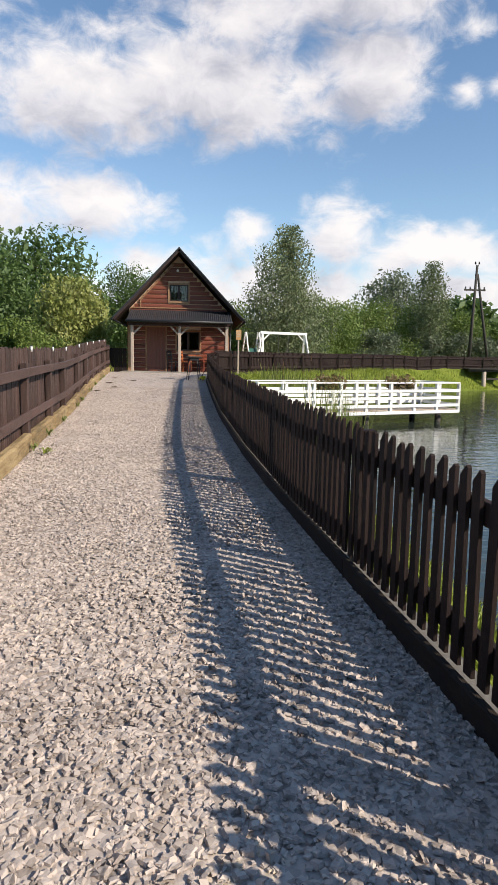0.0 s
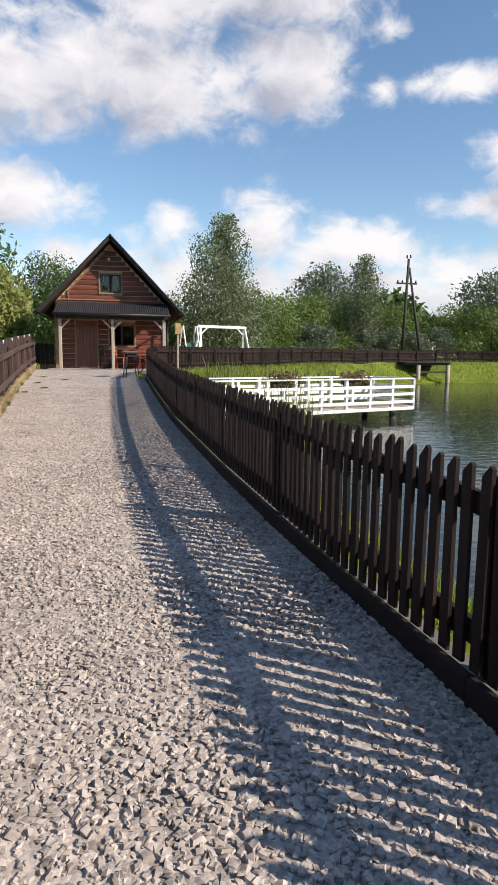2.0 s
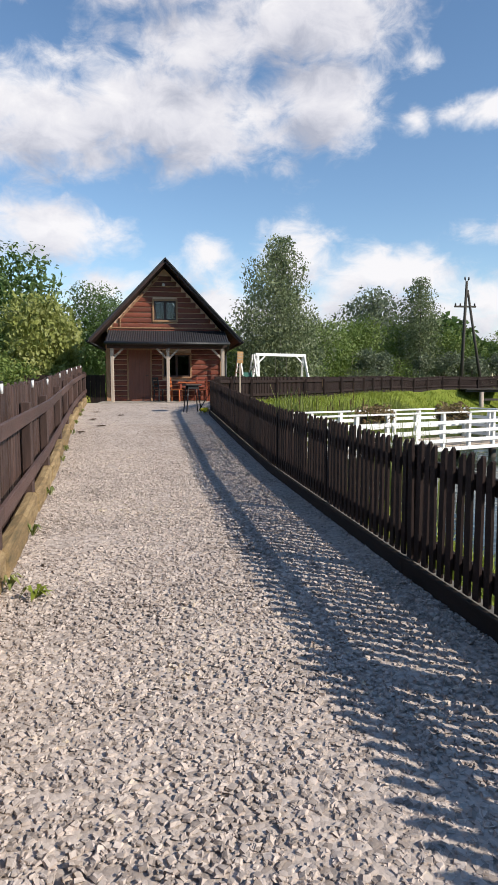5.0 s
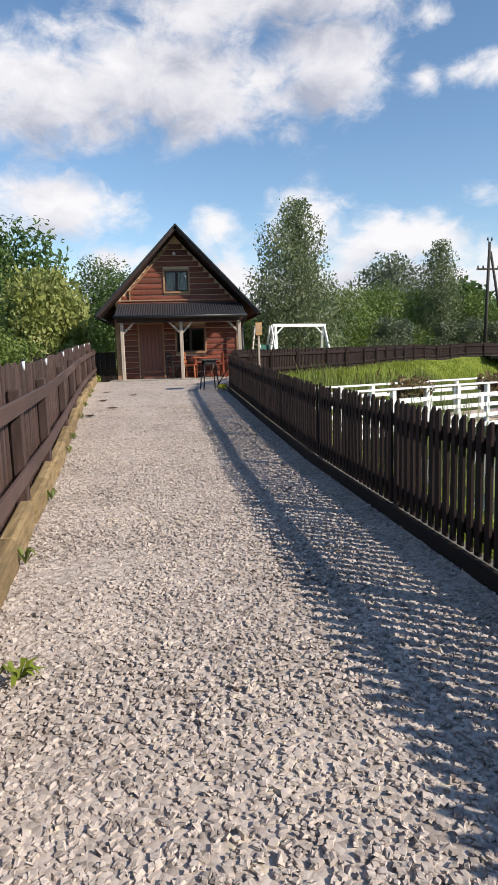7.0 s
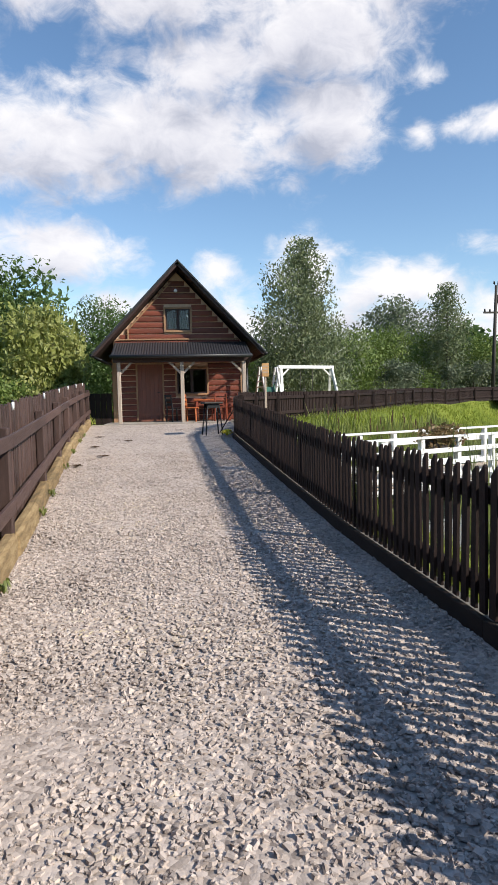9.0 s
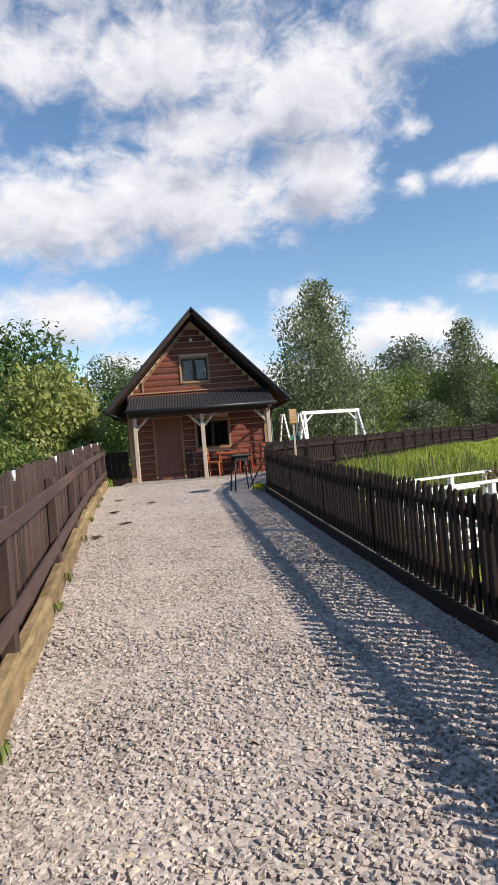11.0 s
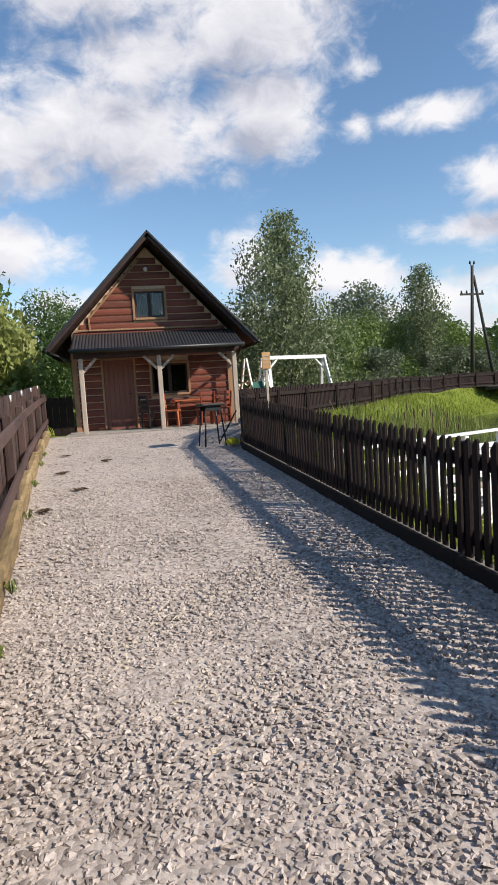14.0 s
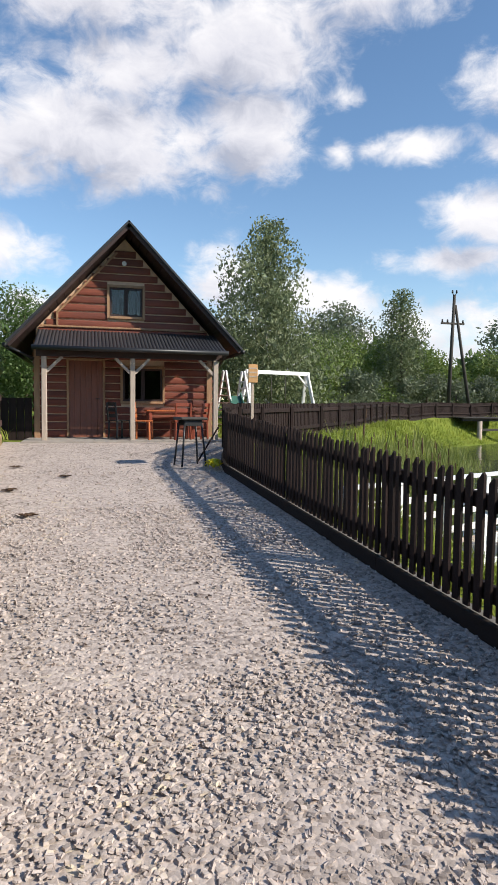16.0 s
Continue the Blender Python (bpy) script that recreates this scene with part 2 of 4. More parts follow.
M_BIRCH = material("birch_bark", [(0.38, (0.06, 0.055, 0.05)), (0.48, (0.45, 0.43, 0.40)), (0.7, (0.62, 0.6, 0.56))], 6, 0.8, 0.3, 40, (1, 1, 3))
M_GRASS = material("meadow_turf", [(0.3, (0.07, 0.10, 0.018)), (0.5, (0.16, 0.20, 0.03)), (0.72, (0.26, 0.28, 0.06))], 0.8, 0.95, 0.8, 25, fine=0.5, spec=0.1)
M_BLADE = leaf_material("grass_blades", (0.13, 0.17, 0.022), (0.24, 0.29, 0.04), (0.38, 0.39, 0.08), 0.6)
M_REED = leaf_material("reed_leaves", (0.10, 0.13, 0.03), (0.19, 0.23, 0.06), (0.34, 0.33, 0.12), 1.5)
M_CATTAIL = material("brown_reed_head", tones((0.09, 0.05, 0.025), 0.3), 8, 0.9)
M_LEAF_BIRCH = leaf_material("birch_leaves", (0.075, 0.10, 0.045), (0.17, 0.205, 0.10), (0.33, 0.36, 0.21))
M_LEAF_DEEP = leaf_material("deep_green_leaves", (0.04, 0.075, 0.023), (0.088, 0.145, 0.042), (0.16, 0.23, 0.07), 0.6)
M_LEAF_MID = leaf_material("green_leaves", (0.065, 0.10, 0.022), (0.14, 0.20, 0.045), (0.25, 0.31, 0.09), 0.6)
M_LEAF_PALE = leaf_material("pale_willow_leaves", (0.13, 0.15, 0.03), (0.28, 0.31, 0.085), (0.46, 0.46, 0.20), 0.9)
M_LEAF_GREY = leaf_material("silver_green_leaves", (0.08, 0.10, 0.06), (0.15, 0.18, 0.11), (0.25, 0.28, 0.19), 0.9)
M_GLASS = glass_material()
M_WATER = water_material()
M_FLOWER = leaf_material("dry_red_flowers", (0.10, 0.10, 0.03), (0.22, 0.16, 0.07), (0.38, 0.22, 0.14), 6)
M_YELLOW = leaf_material("yellow_blossom", (0.45, 0.40, 0.02), (0.7, 0.62, 0.03), (0.8, 0.75, 0.1), 9)
M_CURTAIN = material("pale_curtain", tones((0.42, 0.40, 0.37), 0.15), 6, 0.9, 0.3, 30)
M_INSIDE = material("dim_room_boards", tones((0.16, 0.11, 0.08), 0.3), 4, 0.8, 0.1)
M_SIGN = material("faded_orange_board", tones((0.55, 0.30, 0.12), 0.2), 6, 0.7, 0.1)
M_SLIDE = material("green_plastic", tones((0.05, 0.14, 0.10), 0.15), 6, 0.4, 0.0)
M_PALE = material("pale_worn_timber", tones((0.45, 0.36, 0.28), 0.25), 6, 0.75, 0.2)


# ---- mesh helpers ----
def mesh_object(name, bm, mat, parent=None, smooth=False):
    me = bpy.data.meshes.new(name)
    bm.to_mesh(me)
    bm.free()
    return ob_from(name, me, mat, parent, smooth)


def ob_from(name, me, mat, parent=None, smooth=False):
    if mat is not None and not me.materials:
        me.materials.append(mat)
    me.polygons.foreach_set("use_smooth", [smooth] * len(me.polygons))
    ob = new(name, me)
    if parent is not None:
        ob.parent = parent
    return ob


def raw_mesh(name, verts, faces):
    """A mesh of equal-sided faces from arrays."""
    verts, faces = np.asarray(verts, np.float32), np.asarray(faces, np.int32)
    me = bpy.data.meshes.new(name)
    me.vertices.add(len(verts))
    me.vertices.foreach_set("co", verts.ravel())
    n, s = faces.shape
    me.loops.add(n * s)
    me.loops.foreach_set("vertex_index", faces.ravel())
    me.polygons.add(n)
    me.polygons.foreach_set("loop_start", np.arange(0, n * s, s, dtype=np.int32))
    me.update(calc_edges=True)
    me.validate()
    return me


def add_box(bm, lo, hi, bevel=0.0, m=None):
    c, s = [(a + b) / 2 for a, b in zip(lo, hi)], [b - a for a, b in zip(lo, hi)]
    mat = Matrix.Translation(c) @ Matrix.Diagonal((*s, 1))
    r = bmesh.ops.create_cube(bm, size=1, matrix=(m @ mat) if m is not None else mat)
    if bevel:
        edges = {e for v in r["verts"] for e in v.link_edges}
        bmesh.ops.bevel(bm, geom=list(edges), offset=bevel, segments=1, affect="EDGES", profile=0.5)


def box(name, lo, hi, mat, parent=None, bevel=0.006):
    bm = bmesh.new()
    add_box(bm, lo, hi, bevel)
    return mesh_object(name, bm, mat, parent)


def add_beam(bm, a, b, w, h=None, bevel=0.0):
    """A bar of section w x h from a to b."""
    a, b = Vector(a), Vector(b)
    d = b - a
    m = Matrix.Translation((a + b) / 2) @ d.to_track_quat("Y", "Z").to_matrix().to_4x4()
    add_box(bm, (-w / 2, -d.length / 2, -(h or w) / 2), (w / 2, d.length / 2, (h or w) / 2), bevel, m)


def beam(name, a, b, w, h, mat, parent=None, bevel=0.005):
    bm = bmesh.new()
    add_beam(bm, a, b, w, h, bevel)
    return mesh_object(name, bm, mat, parent)


def add_tube(bm, a, b, r1, r2=None, sides=8):
    a, b = Vector(a), Vector(b)
    d = b - a
    m = Matrix.Translation((a + b) / 2) @ d.to_track_quat("Z", "Y").to_matrix().to_4x4()
    bmesh.ops.create_cone(bm, cap_ends=True, segments=sides, radius1=r1, radius2=r1 if r2 is None else r2, depth=d.length, matrix=m)


def tube(name, a, b, r1, r2, mat, parent=None, sides=10):
    bm = bmesh.new()
    add_tube(bm, a, b, r1, r2, sides)
    return mesh_object(name, bm, mat, parent, True)


def empty(name, loc, label, category, group=""):
    e = new(name)
    e.location = loc
    e.empty_display_size = 0.2
    return tagged(e, label, category, group)


def adopt(parent):
    """Set children built in world space under their parent's base."""
    for c in parent.children:
        c.matrix_parent_inverse = Matrix.Translation(parent.location).inverted()


# ---- plan ----
def path_height(y):
    return float(np.interp(y, [-40, 0, 4.5, 8.5, 13.3, 16, 21.7, 27, 30, 50], [-0.6, 0.03, 0.18, 0.27, 0.345, 0.456, 0.70, 0.91, 0.93, 1.2]))


def right_x(y):
    return float(np.interp(y, [-6, 0, 2.4, 5.2, 8.5, 13, 17, 21.5, 22.6], [1.83, 1.32, 1.11, 0.80, 0.58, 0.40, 0.29, 0.19, 0.17]))


def left_x(y):
    return float(np.interp(y, [-6, 0, 6.6, 9, 13, 15.5, 20.6, 25.5, 28.5], [-0.9, -1.46, -2.08, -2.3, -2.68, -2.93, -3.42, -3.8, -4.0]))


SHORE = np.array([(2.9, -12), (2.2, 0), (2.15, 8), (2.0, 15), (2.5, 20), (5.0, 25), (8.5, 30), (11.5, 33.5), (13.5, 38), (17.5, 43.5), (23, 47), (30, 47.5), (38, 43),
                  (45, 33), (47, 18), (44, 2), (36, -10), (20, -16), (8, -16)], float)
WATER = -0.40


def shore_distance(p):
    """Signed distance to the shore, positive on land, for an array of points."""
    a, b = SHORE, np.roll(SHORE, -1, 0)
    best, inside = np.full(len(p), 1e9), np.zeros(len(p), bool)
    for (ax, ay), (bx, by) in zip(a, b):
        ex, ey = bx - ax, by - ay
        u = np.clip(((p[:, 0] - ax) * ex + (p[:, 1] - ay) * ey) / (ex * ex + ey * ey), 0, 1)
        best = np.minimum(best, np.hypot(p[:, 0] - ax - u * ex, p[:, 1] - ay - u * ey))
        cross = (ay > p[:, 1]) != (by > p[:, 1])
        with np.errstate(divide="ignore", invalid="ignore"):
            xi = ax + (p[:, 1] - ay) / (by - ay) * ex
        inside ^= cross & (p[:, 0] < xi)
    return np.where(inside, -best, best)


def land(p):
    """Height of the ground for an array of points."""
    p = np.asarray(p, float)
    y = p[:, 1]
    base = np.interp(y, [-40, 0, 4.5, 8.5, 13.3, 16, 21.7, 27, 30, 50, 400], [-0.6, 0.03, 0.18, 0.27, 0.345, 0.456, 0.70, 0.91, 0.93, 1.2, 1.4])
    d = shore_distance(p)
    w = np.interp(y, [20, 30], [1.15, 3.0])
    s = np.clip(d / w, 0, 1)
    s = s * s * (3 - 2 * s)
    z = np.where(d > 0, WATER + (base - WATER) * s, WATER - np.clip(-d * 0.45, 0, 1.4))
    lx = np.interp(y, [-6, 0, 6.6, 13, 20.6, 27], [-0.9, -1.46, -2.08, -2.68, -3.42, -3.9])
    fall = np.clip((lx - 0.25 - p[:, 0]) / 3.0, 0, 1)
    return z - 0.5 * fall * (y < 27.5)


def land_z(x, y):
    return float(land([(x, y)])[0])


def ground_sheet():
    def steps(lo, hi, near_lo, near_hi, fine):
        mid = np.arange(near_lo, near_hi, fine)
        a = near_lo - np.geomspace(1, near_lo - lo + 1, 26)[1:][::-1] + 1
        b = near_hi + np.geomspace(1, hi - near_hi + 1, 26) - 1
        return np.concatenate([a, mid, b])
    xs, ys = steps(-700, 700, -6, 34, 0.4), steps(-300, 1200, -4, 56, 0.4)
    gx, gy = np.meshgrid(xs, ys)
    p = np.stack([gx.ravel(), gy.ravel()], 1)
    z = land(p)
    off = (np.abs(p[:, 0]) > 4) | (p[:, 1] > 30)
    z = z + np.where(off, 0.05 * np.sin(p[:, 0] * 1.7 + 1.3 * np.sin(p[:, 1] * 0.9)) * np.sin(p[:, 1] * 1.3), 0)
    # keep the turf under the gravel and the cabin
    lx = np.interp(p[:, 1], [-6, 27], [-0.9, -3.9]) - 0.3
    rx = np.interp(p[:, 1], [-6, 0, 5.2, 13, 27], [1.83, 1.32, 0.80, 0.40, 1.2]) + 0.1
    z = np.where((p[:, 0] > lx) & (p[:, 0] < rx) & (p[:, 1] < 36.5), z - 0.06, z)
    nx, ny = len(xs), len(ys)
    i = np.arange(nx - 1)[None, :] + nx * np.arange(ny - 1)[:, None]
    f = np.stack([i, i + 1, i + 1 + nx, i + nx], -1).reshape(-1, 4)
    ob = ob_from("ground", raw_mesh("ground", np.column_stack([p, z]), f), M_GRASS, None, True)
    tagged(ob, "green grassy ground sloping down to the pond banks", "ground", "", "structure")


def gravel_sheet():
    ys = np.arange(-6, 28.3, 0.12)
    n = 30
    v, rng = [], np.random.default_rng(5)
    for y in ys:
        a, b = left_x(y) - 0.02, (right_x(y) if y < 22.6 else float(np.interp(y, [22.6, 24.5, 27], [0.17, 0.5, 1.6]))) + 0.02
        for j in range(n + 1):
            x = a + (b - a) * j / n
            v.append((x, y, path_height(y) - 0.02 + 0.012 * noise.noise(Vector((x * 1.3, y * 1.3, 0))) + 0.006 * rng.random()))
    m = n + 1
    i = np.arange(n)[None, :] + m * np.arange(len(ys) - 1)[:, None]
    f = np.stack([i, i + 1, i + 1 + m, i + m], -1).reshape(-1, 4)
    ob = ob_from("path", raw_mesh("path", v, f), M_GRAVEL, None, True)
    tagged(ob, "pale crushed stone path between two fences", "path", "", "structure")


def loose_stones():
    """Angular crushed stones strewn over the path, thinning out with the distance from the middle of the walk."""
    rng = np.random.default_rng(11)
    # a four-sided chip: a wide foot and a narrower, flat crown
    base = np.array([(w * math.cos(a), w * math.sin(a), sz) for sz, w, t in ((-0.6, 1.0, 0.0), (0.45, 0.80, 0.12)) for a in (t, t + 1.45, t + 3.2, t + 4.8)])
    sides = np.array([(4, 5, 6), (4, 6, 7)] + [q for i in range(4) for q in ((i, (i + 1) % 4, (i + 1) % 4 + 4), (i, (i + 1) % 4 + 4, i + 4))])
    all_v, all_f, count = [], [], 0
    for y0, y1, per_m2, size in ((1.2, 3.6, 2000, 0.0150), (3.6, 15.6, 2000, 0.0130), (15.6, 20.0, 800, 0.0125), (20.0, 27.4, 160, 0.013)):
        n = int((y1 - y0) * 2.9 * per_m2)
        y = rng.uniform(y0, y1, n)
        a = np.interp(y, [-6, 0, 6.6, 9, 13, 15.5, 20.6, 25.5, 27], [-0.9, -1.46, -2.08, -2.3, -2.68, -2.93, -3.42, -3.8, -3.9])
        b = np.interp(y, [-6, 0, 2.4, 5.2, 8.5, 13, 17, 21.5, 24.5, 27], [1.83, 1.32, 1.11, 0.80, 0.58, 0.40, 0.29, 0.19, 0.5, 1.6])
        x = a + (b - a) * rng.random(n)
        z = np.interp(y, [0, 4.5, 8.5, 13.3, 16, 21.7, 27], [0.03, 0.18, 0.27, 0.345, 0.456, 0.70, 0.91])
        s = size * np.clip(rng.lognormal(0, 0.36, n), 0.5, 1.75)
        v = base[None] * (1 + rng.uniform(-0.24, 0.24, (n, 8, 3)))
        v *= (rng.uniform(0.7, 1.25, (n, 1, 3)) * np.array((1, 1, 0.48)))
        q = rng.normal(size=(n, 4)) * (1.0, 0.12, 0.12, 1.0)
        q /= np.linalg.norm(q, axis=1, keepdims=True)
        w, i, j, k = q.T
        r = np.stack([1 - 2 * (j * j + k * k), 2 * (i * j - k * w), 2 * (i * k + j * w), 2 * (i * j + k * w), 1 - 2 * (i * i + k * k), 2 * (j * k - i * w),
                      2 * (i * k - j * w), 2 * (j * k + i * w), 1 - 2 * (i * i + j * j)], 1).reshape(n, 3, 3)
        v = np.einsum("nij,nkj->nki", r, v) * s[:, None, None] + np.stack([x, y, z - 0.012 + s * 0.12], 1)[:, None]
        all_v.append(v.reshape(-1, 3))
        all_f.append((sides[None] + (count + 8 * np.arange(n))[:, None, None]).reshape(-1, 3))
        count += 8 * n
    ob = ob_from("gravel", raw_mesh("gravel", np.concatenate(all_v), np.concatenate(all_f)), M_GRAVEL)
    tagged(ob, "loose angular pale grey and beige crushed stones", "gravel", "", "stuff")


ground_sheet()
gravel_sheet()
loose_stones()

water = ob_from("water", raw_mesh("water", [(1, -25, WATER), (60, -25, WATER), (60, 60, WATER), (1, 60, WATER)], [(0, 1, 2, 3)]), M_WATER)
tagged(water, "still dark pond water mirroring sky and trees", "water", "", "structure")


# ---- fences ----
def picket_mesh(name, w, d, h, peak, mat):
    """A board, w along y and d along x, with a slanting top."""
    bm = bmesh.new()
    y0, y1 = -w / 2, w / 2
    yp = y0 + w * 0.22
    prof = [(y0, 0), (y1, 0), (y1, h - peak), (yp, h), (y0, h - peak * 0.25)]
    a = [bm.verts.new((-d / 2, y, z)) for y, z in prof]
    b = [bm.verts.new((d / 2, y, z)) for y, z in prof]
    bm.faces.new(a[::-1])
    bm.faces.new(b)
    for i in range(5):
        j = (i + 1) % 5
        bm.faces.new((a[i], a[j], b[j], b[i]))
    bmesh.ops.recalc_face_normals(bm, faces=bm.faces)
    me = bpy.data.meshes.new(name)
    bm.to_mesh(me)
    bm.free()
    me.materials.append(mat)
    return me


def right_fence():
    f = empty("picket_fence", (right_x(10), 10, path_height(10)), "dark brown stained picket fence on a kerb board along the pond", "fence")
    posts = [-3.4, -1.0, 1.45, 3.83, 6.34, 8.4, 10.4, 12.75, 15.0, 17.15, 19.6, 22.2]
    end = [(0.17, 22.6), (0.30, 23.5), (0.5, 24.4)]
    line = [(right_x(y), y) for y in posts[:-1]] + end
    for x, y in line:
        z = path_height(y)
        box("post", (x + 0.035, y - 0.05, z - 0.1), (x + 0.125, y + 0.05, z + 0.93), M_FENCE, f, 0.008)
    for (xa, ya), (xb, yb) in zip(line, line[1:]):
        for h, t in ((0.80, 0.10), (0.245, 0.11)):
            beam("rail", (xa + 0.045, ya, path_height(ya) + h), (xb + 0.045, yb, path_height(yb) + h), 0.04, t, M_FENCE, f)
        beam("kerb_board", (xa - 0.03, ya, path_height(ya) + 0.03), (xb - 0.03, yb, path_height(yb) + 0.03), 0.045, 0.15, M_PLINTH, f)
        beam("ledge", (xa + 0.045, ya, path_height(ya) + 0.022), (xb + 0.045, yb, path_height(yb) + 0.022), 0.10, 0.13, M_LEDGE, f)
    rng = random.Random(3)
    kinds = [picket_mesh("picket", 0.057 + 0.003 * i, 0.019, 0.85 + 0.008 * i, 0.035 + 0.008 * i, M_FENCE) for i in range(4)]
    y = -3.3
    while y < 24.35:
        x = right_x(y) if y < 22.6 else float(np.interp(y, [22.6, 23.5, 24.4], [0.17, 0.30, 0.5]))
        o = new("picket", rng.choice(kinds))
        o.parent = f
        slope = math.degrees(math.atan2(right_x(y - 0.5) - right_x(y + 0.5), 1.0))
        o.matrix_local = pose(x, y, path_height(y) + 0.112, rng.uniform(-0.6, 0.6), rng.uniform(-0.6, 0.6), slope + rng.uniform(-2, 2))
        y += 0.112 + rng.uniform(-0.006, 0.006)
    adopt(f)
    return f


def left_fence():
    f = empty("picket_fence", (left_x(12), 12, path_height(12)), "brown wooden picket fence with rails on weathered timber edging", "fence")
    posts = [-2.6, -0.3, 1.9, 4.2, 6.4, 8.65, 10.85, 12.8, 15.7, 18.2, 20.5, 22.8, 25.2, 27.6]
    for y in posts:
        x, z = left_x(y) - 0.10, path_height(y)
        box("post", (x - 0.05, y - 0.05, z), (x + 0.05, y + 0.05, z + 1.14), M_FENCE_L, f, 0.008)
    for a, b in zip(posts, posts[1:]):
        xa, xb = left_x(a) - 0.035, left_x(b) - 0.035
        for h in (1.02, 0.45):
            beam("rail", (xa, a, path_height(a) + h), (xb, b, path_height(b) + h), 0.035, 0.12, M_RAIL_L, f)
        n = 2
        for i in range(n):
            ya, yb = a + (b - a) * i / n + 0.006, a + (b - a) * (i + 1) / n - 0.006
            beam("edging_log", (left_x(ya) - 0.07, ya, path_height(ya) + 0.07), (left_x(yb) - 0.07 + 0.012 * (-1) ** i, yb, path_height(yb) + 0.08), 0.13, 0.26, M_KERB, f, 0.03)
    rng = random.Random(8)
    kinds = [picket_mesh("picket", 0.084 + 0.004 * i, 0.022, 1.22 + 0.01 * i, 0.03, M_FENCE_L) for i in range(4)]
    y = -2.5
    while y < 27.6:
        o = new("picket", rng.choice(kinds))
        o.parent = f
        slope = math.degrees(math.atan2(left_x(y - 0.5) - left_x(y + 0.5), 1.0))
        o.matrix_local = pose(left_x(y) - 0.175, y, path_height(y) + 0.10, rng.uniform(-0.6, 0.6), rng.uniform(-0.6, 0.6), slope + rng.uniform(-2, 2))
        y += 0.112 + rng.uniform(-0.006, 0.006)
    adopt(f)
    return posts


FAR_LINE = [(0.5, 24.4), (1.1, 25.9), (2.0, 27.3), (3.2, 28.7), (4.8, 30.7), (7.2, 33.6), (9.4, 37.0), (11.6, 40.4), (14.0, 43.4), (17, 46.3), (20.5, 48.6), (24.5, 50.2),
            (29, 50.6), (34, 49.4), (39, 46.6), (44, 42), (48, 36), (50.5, 28), (51.5, 18)]


def far_fence():
    f = empty("picket_fence", (8.5, 37.6, land_z(8.5, 37.6)), "long dark picket fence curving round the far pond bank", "fence")
    pts = []
    line = [Vector(p) for p in FAR_LINE]
    line = [line[0] * 2 - line[1]] + line + [line[-1] * 2 - line[-2]]
    for p0, p1, p2, p3 in zip(line, line[1:], line[2:], line[3:]):
        n = max(1, round((p2 - p1).length / 2.2))
        for i in range(n):
            u = i / n
            q = 0.5 * (2 * p1 + (p2 - p0) * u + (2 * p0 - 5 * p1 + 4 * p2 - p3) * u * u + (3 * p1 - p0 - 3 * p2 + p3) * u ** 3)
            pts.append((q.x, q.y))
    pts.append(FAR_LINE[-1])
    far_top = [max(land_z(x, y), 0.9) for x, y in pts]
    boards = bmesh.new()
    rng = random.Random(4)
    for i, ((xa, ya), (xb, yb)) in enumerate(zip(pts, pts[1:])):
        za, zb = far_top[i], far_top[i + 1]
        d = Vector((xb - xa, yb - ya)).normalized()
        nx, ny = d.y * 0.05, -d.x * 0.05
        box("post", (xa - 0.04 + nx, ya - 0.04 + ny, za - 0.15), (xa + 0.04 + nx, ya + 0.04 + ny, za + 0.88), M_FENCE, f)
        for h in (0.28, 0.78):
            beam("rail", (xa, ya, za + h), (xb, yb, zb + h), 0.04, 0.10, M_FENCE, f)
        beam("kerb_board", (xa, ya, za + 0.0), (xb, yb, zb + 0.0), 0.06, 0.22, M_PLINTH, f)
        n = round(math.hypot(xb - xa, yb - ya) / 0.115)
        for j in range(n):
            u = (j + 0.5) / n
            x, y, z = xa + (xb - xa) * u - nx, ya + (yb - ya) * u - ny, za + (zb - za) * u
            add_box(boards, (-0.012, -0.042, 0.1), (0.012, 0.042, 0.96 + rng.uniform(-0.015, 0.015)), 0, pose(x, y, z, 0, 0, math.degrees(math.atan2(d.y, d.x)) - 90))
    tagged(mesh_object("pickets", boards, M_FENCE, f), kind="stuff")
    adopt(f)


right_fence()
LEFT_POSTS = left_fence()
far_fence()


def fence_light(x, y, z):
    e = empty("solar_light", (x, y, z), "small white solar light clipped to the fence top", "lamp", "fence lights")
    tube("shade", (x, y, z), (x, y, z + 0.08), 0.012, 0.015, M_WHITE, e)
    tube("cap", (x, y, z + 0.08), (x, y, z + 0.10), 0.018, 0.010, M_DARK, e)
    adopt(e)
    return e


for py in LEFT_POSTS[3:-1]:
    fence_light(left_x(py) - 0.13, py + 0.5, path_height(py + 0.5) + 1.28)


# ---- cabin ----
CX, FRONT, BACK, FLOOR = -1.14, 28.5, 36.0, 1.0
WL, WR = -3.30, 1.04
RIDGE, EAVE_Z, EAVE_HALF = 6.22, 3.26, 2.76
SLOPE = (RIDGE - EAVE_Z) / EAVE_HALF
DOOR = (-2.52, -1.70, FLOOR, 2.93)
WIN_LOW = (-1.20, -0.20, 1.93, 2.76)
WIN_UP = (-1.53, -0.71, 4.06, 4.78)


def under_roof(x):
    return RIDGE - 0.22 - SLOPE * abs(x - CX)


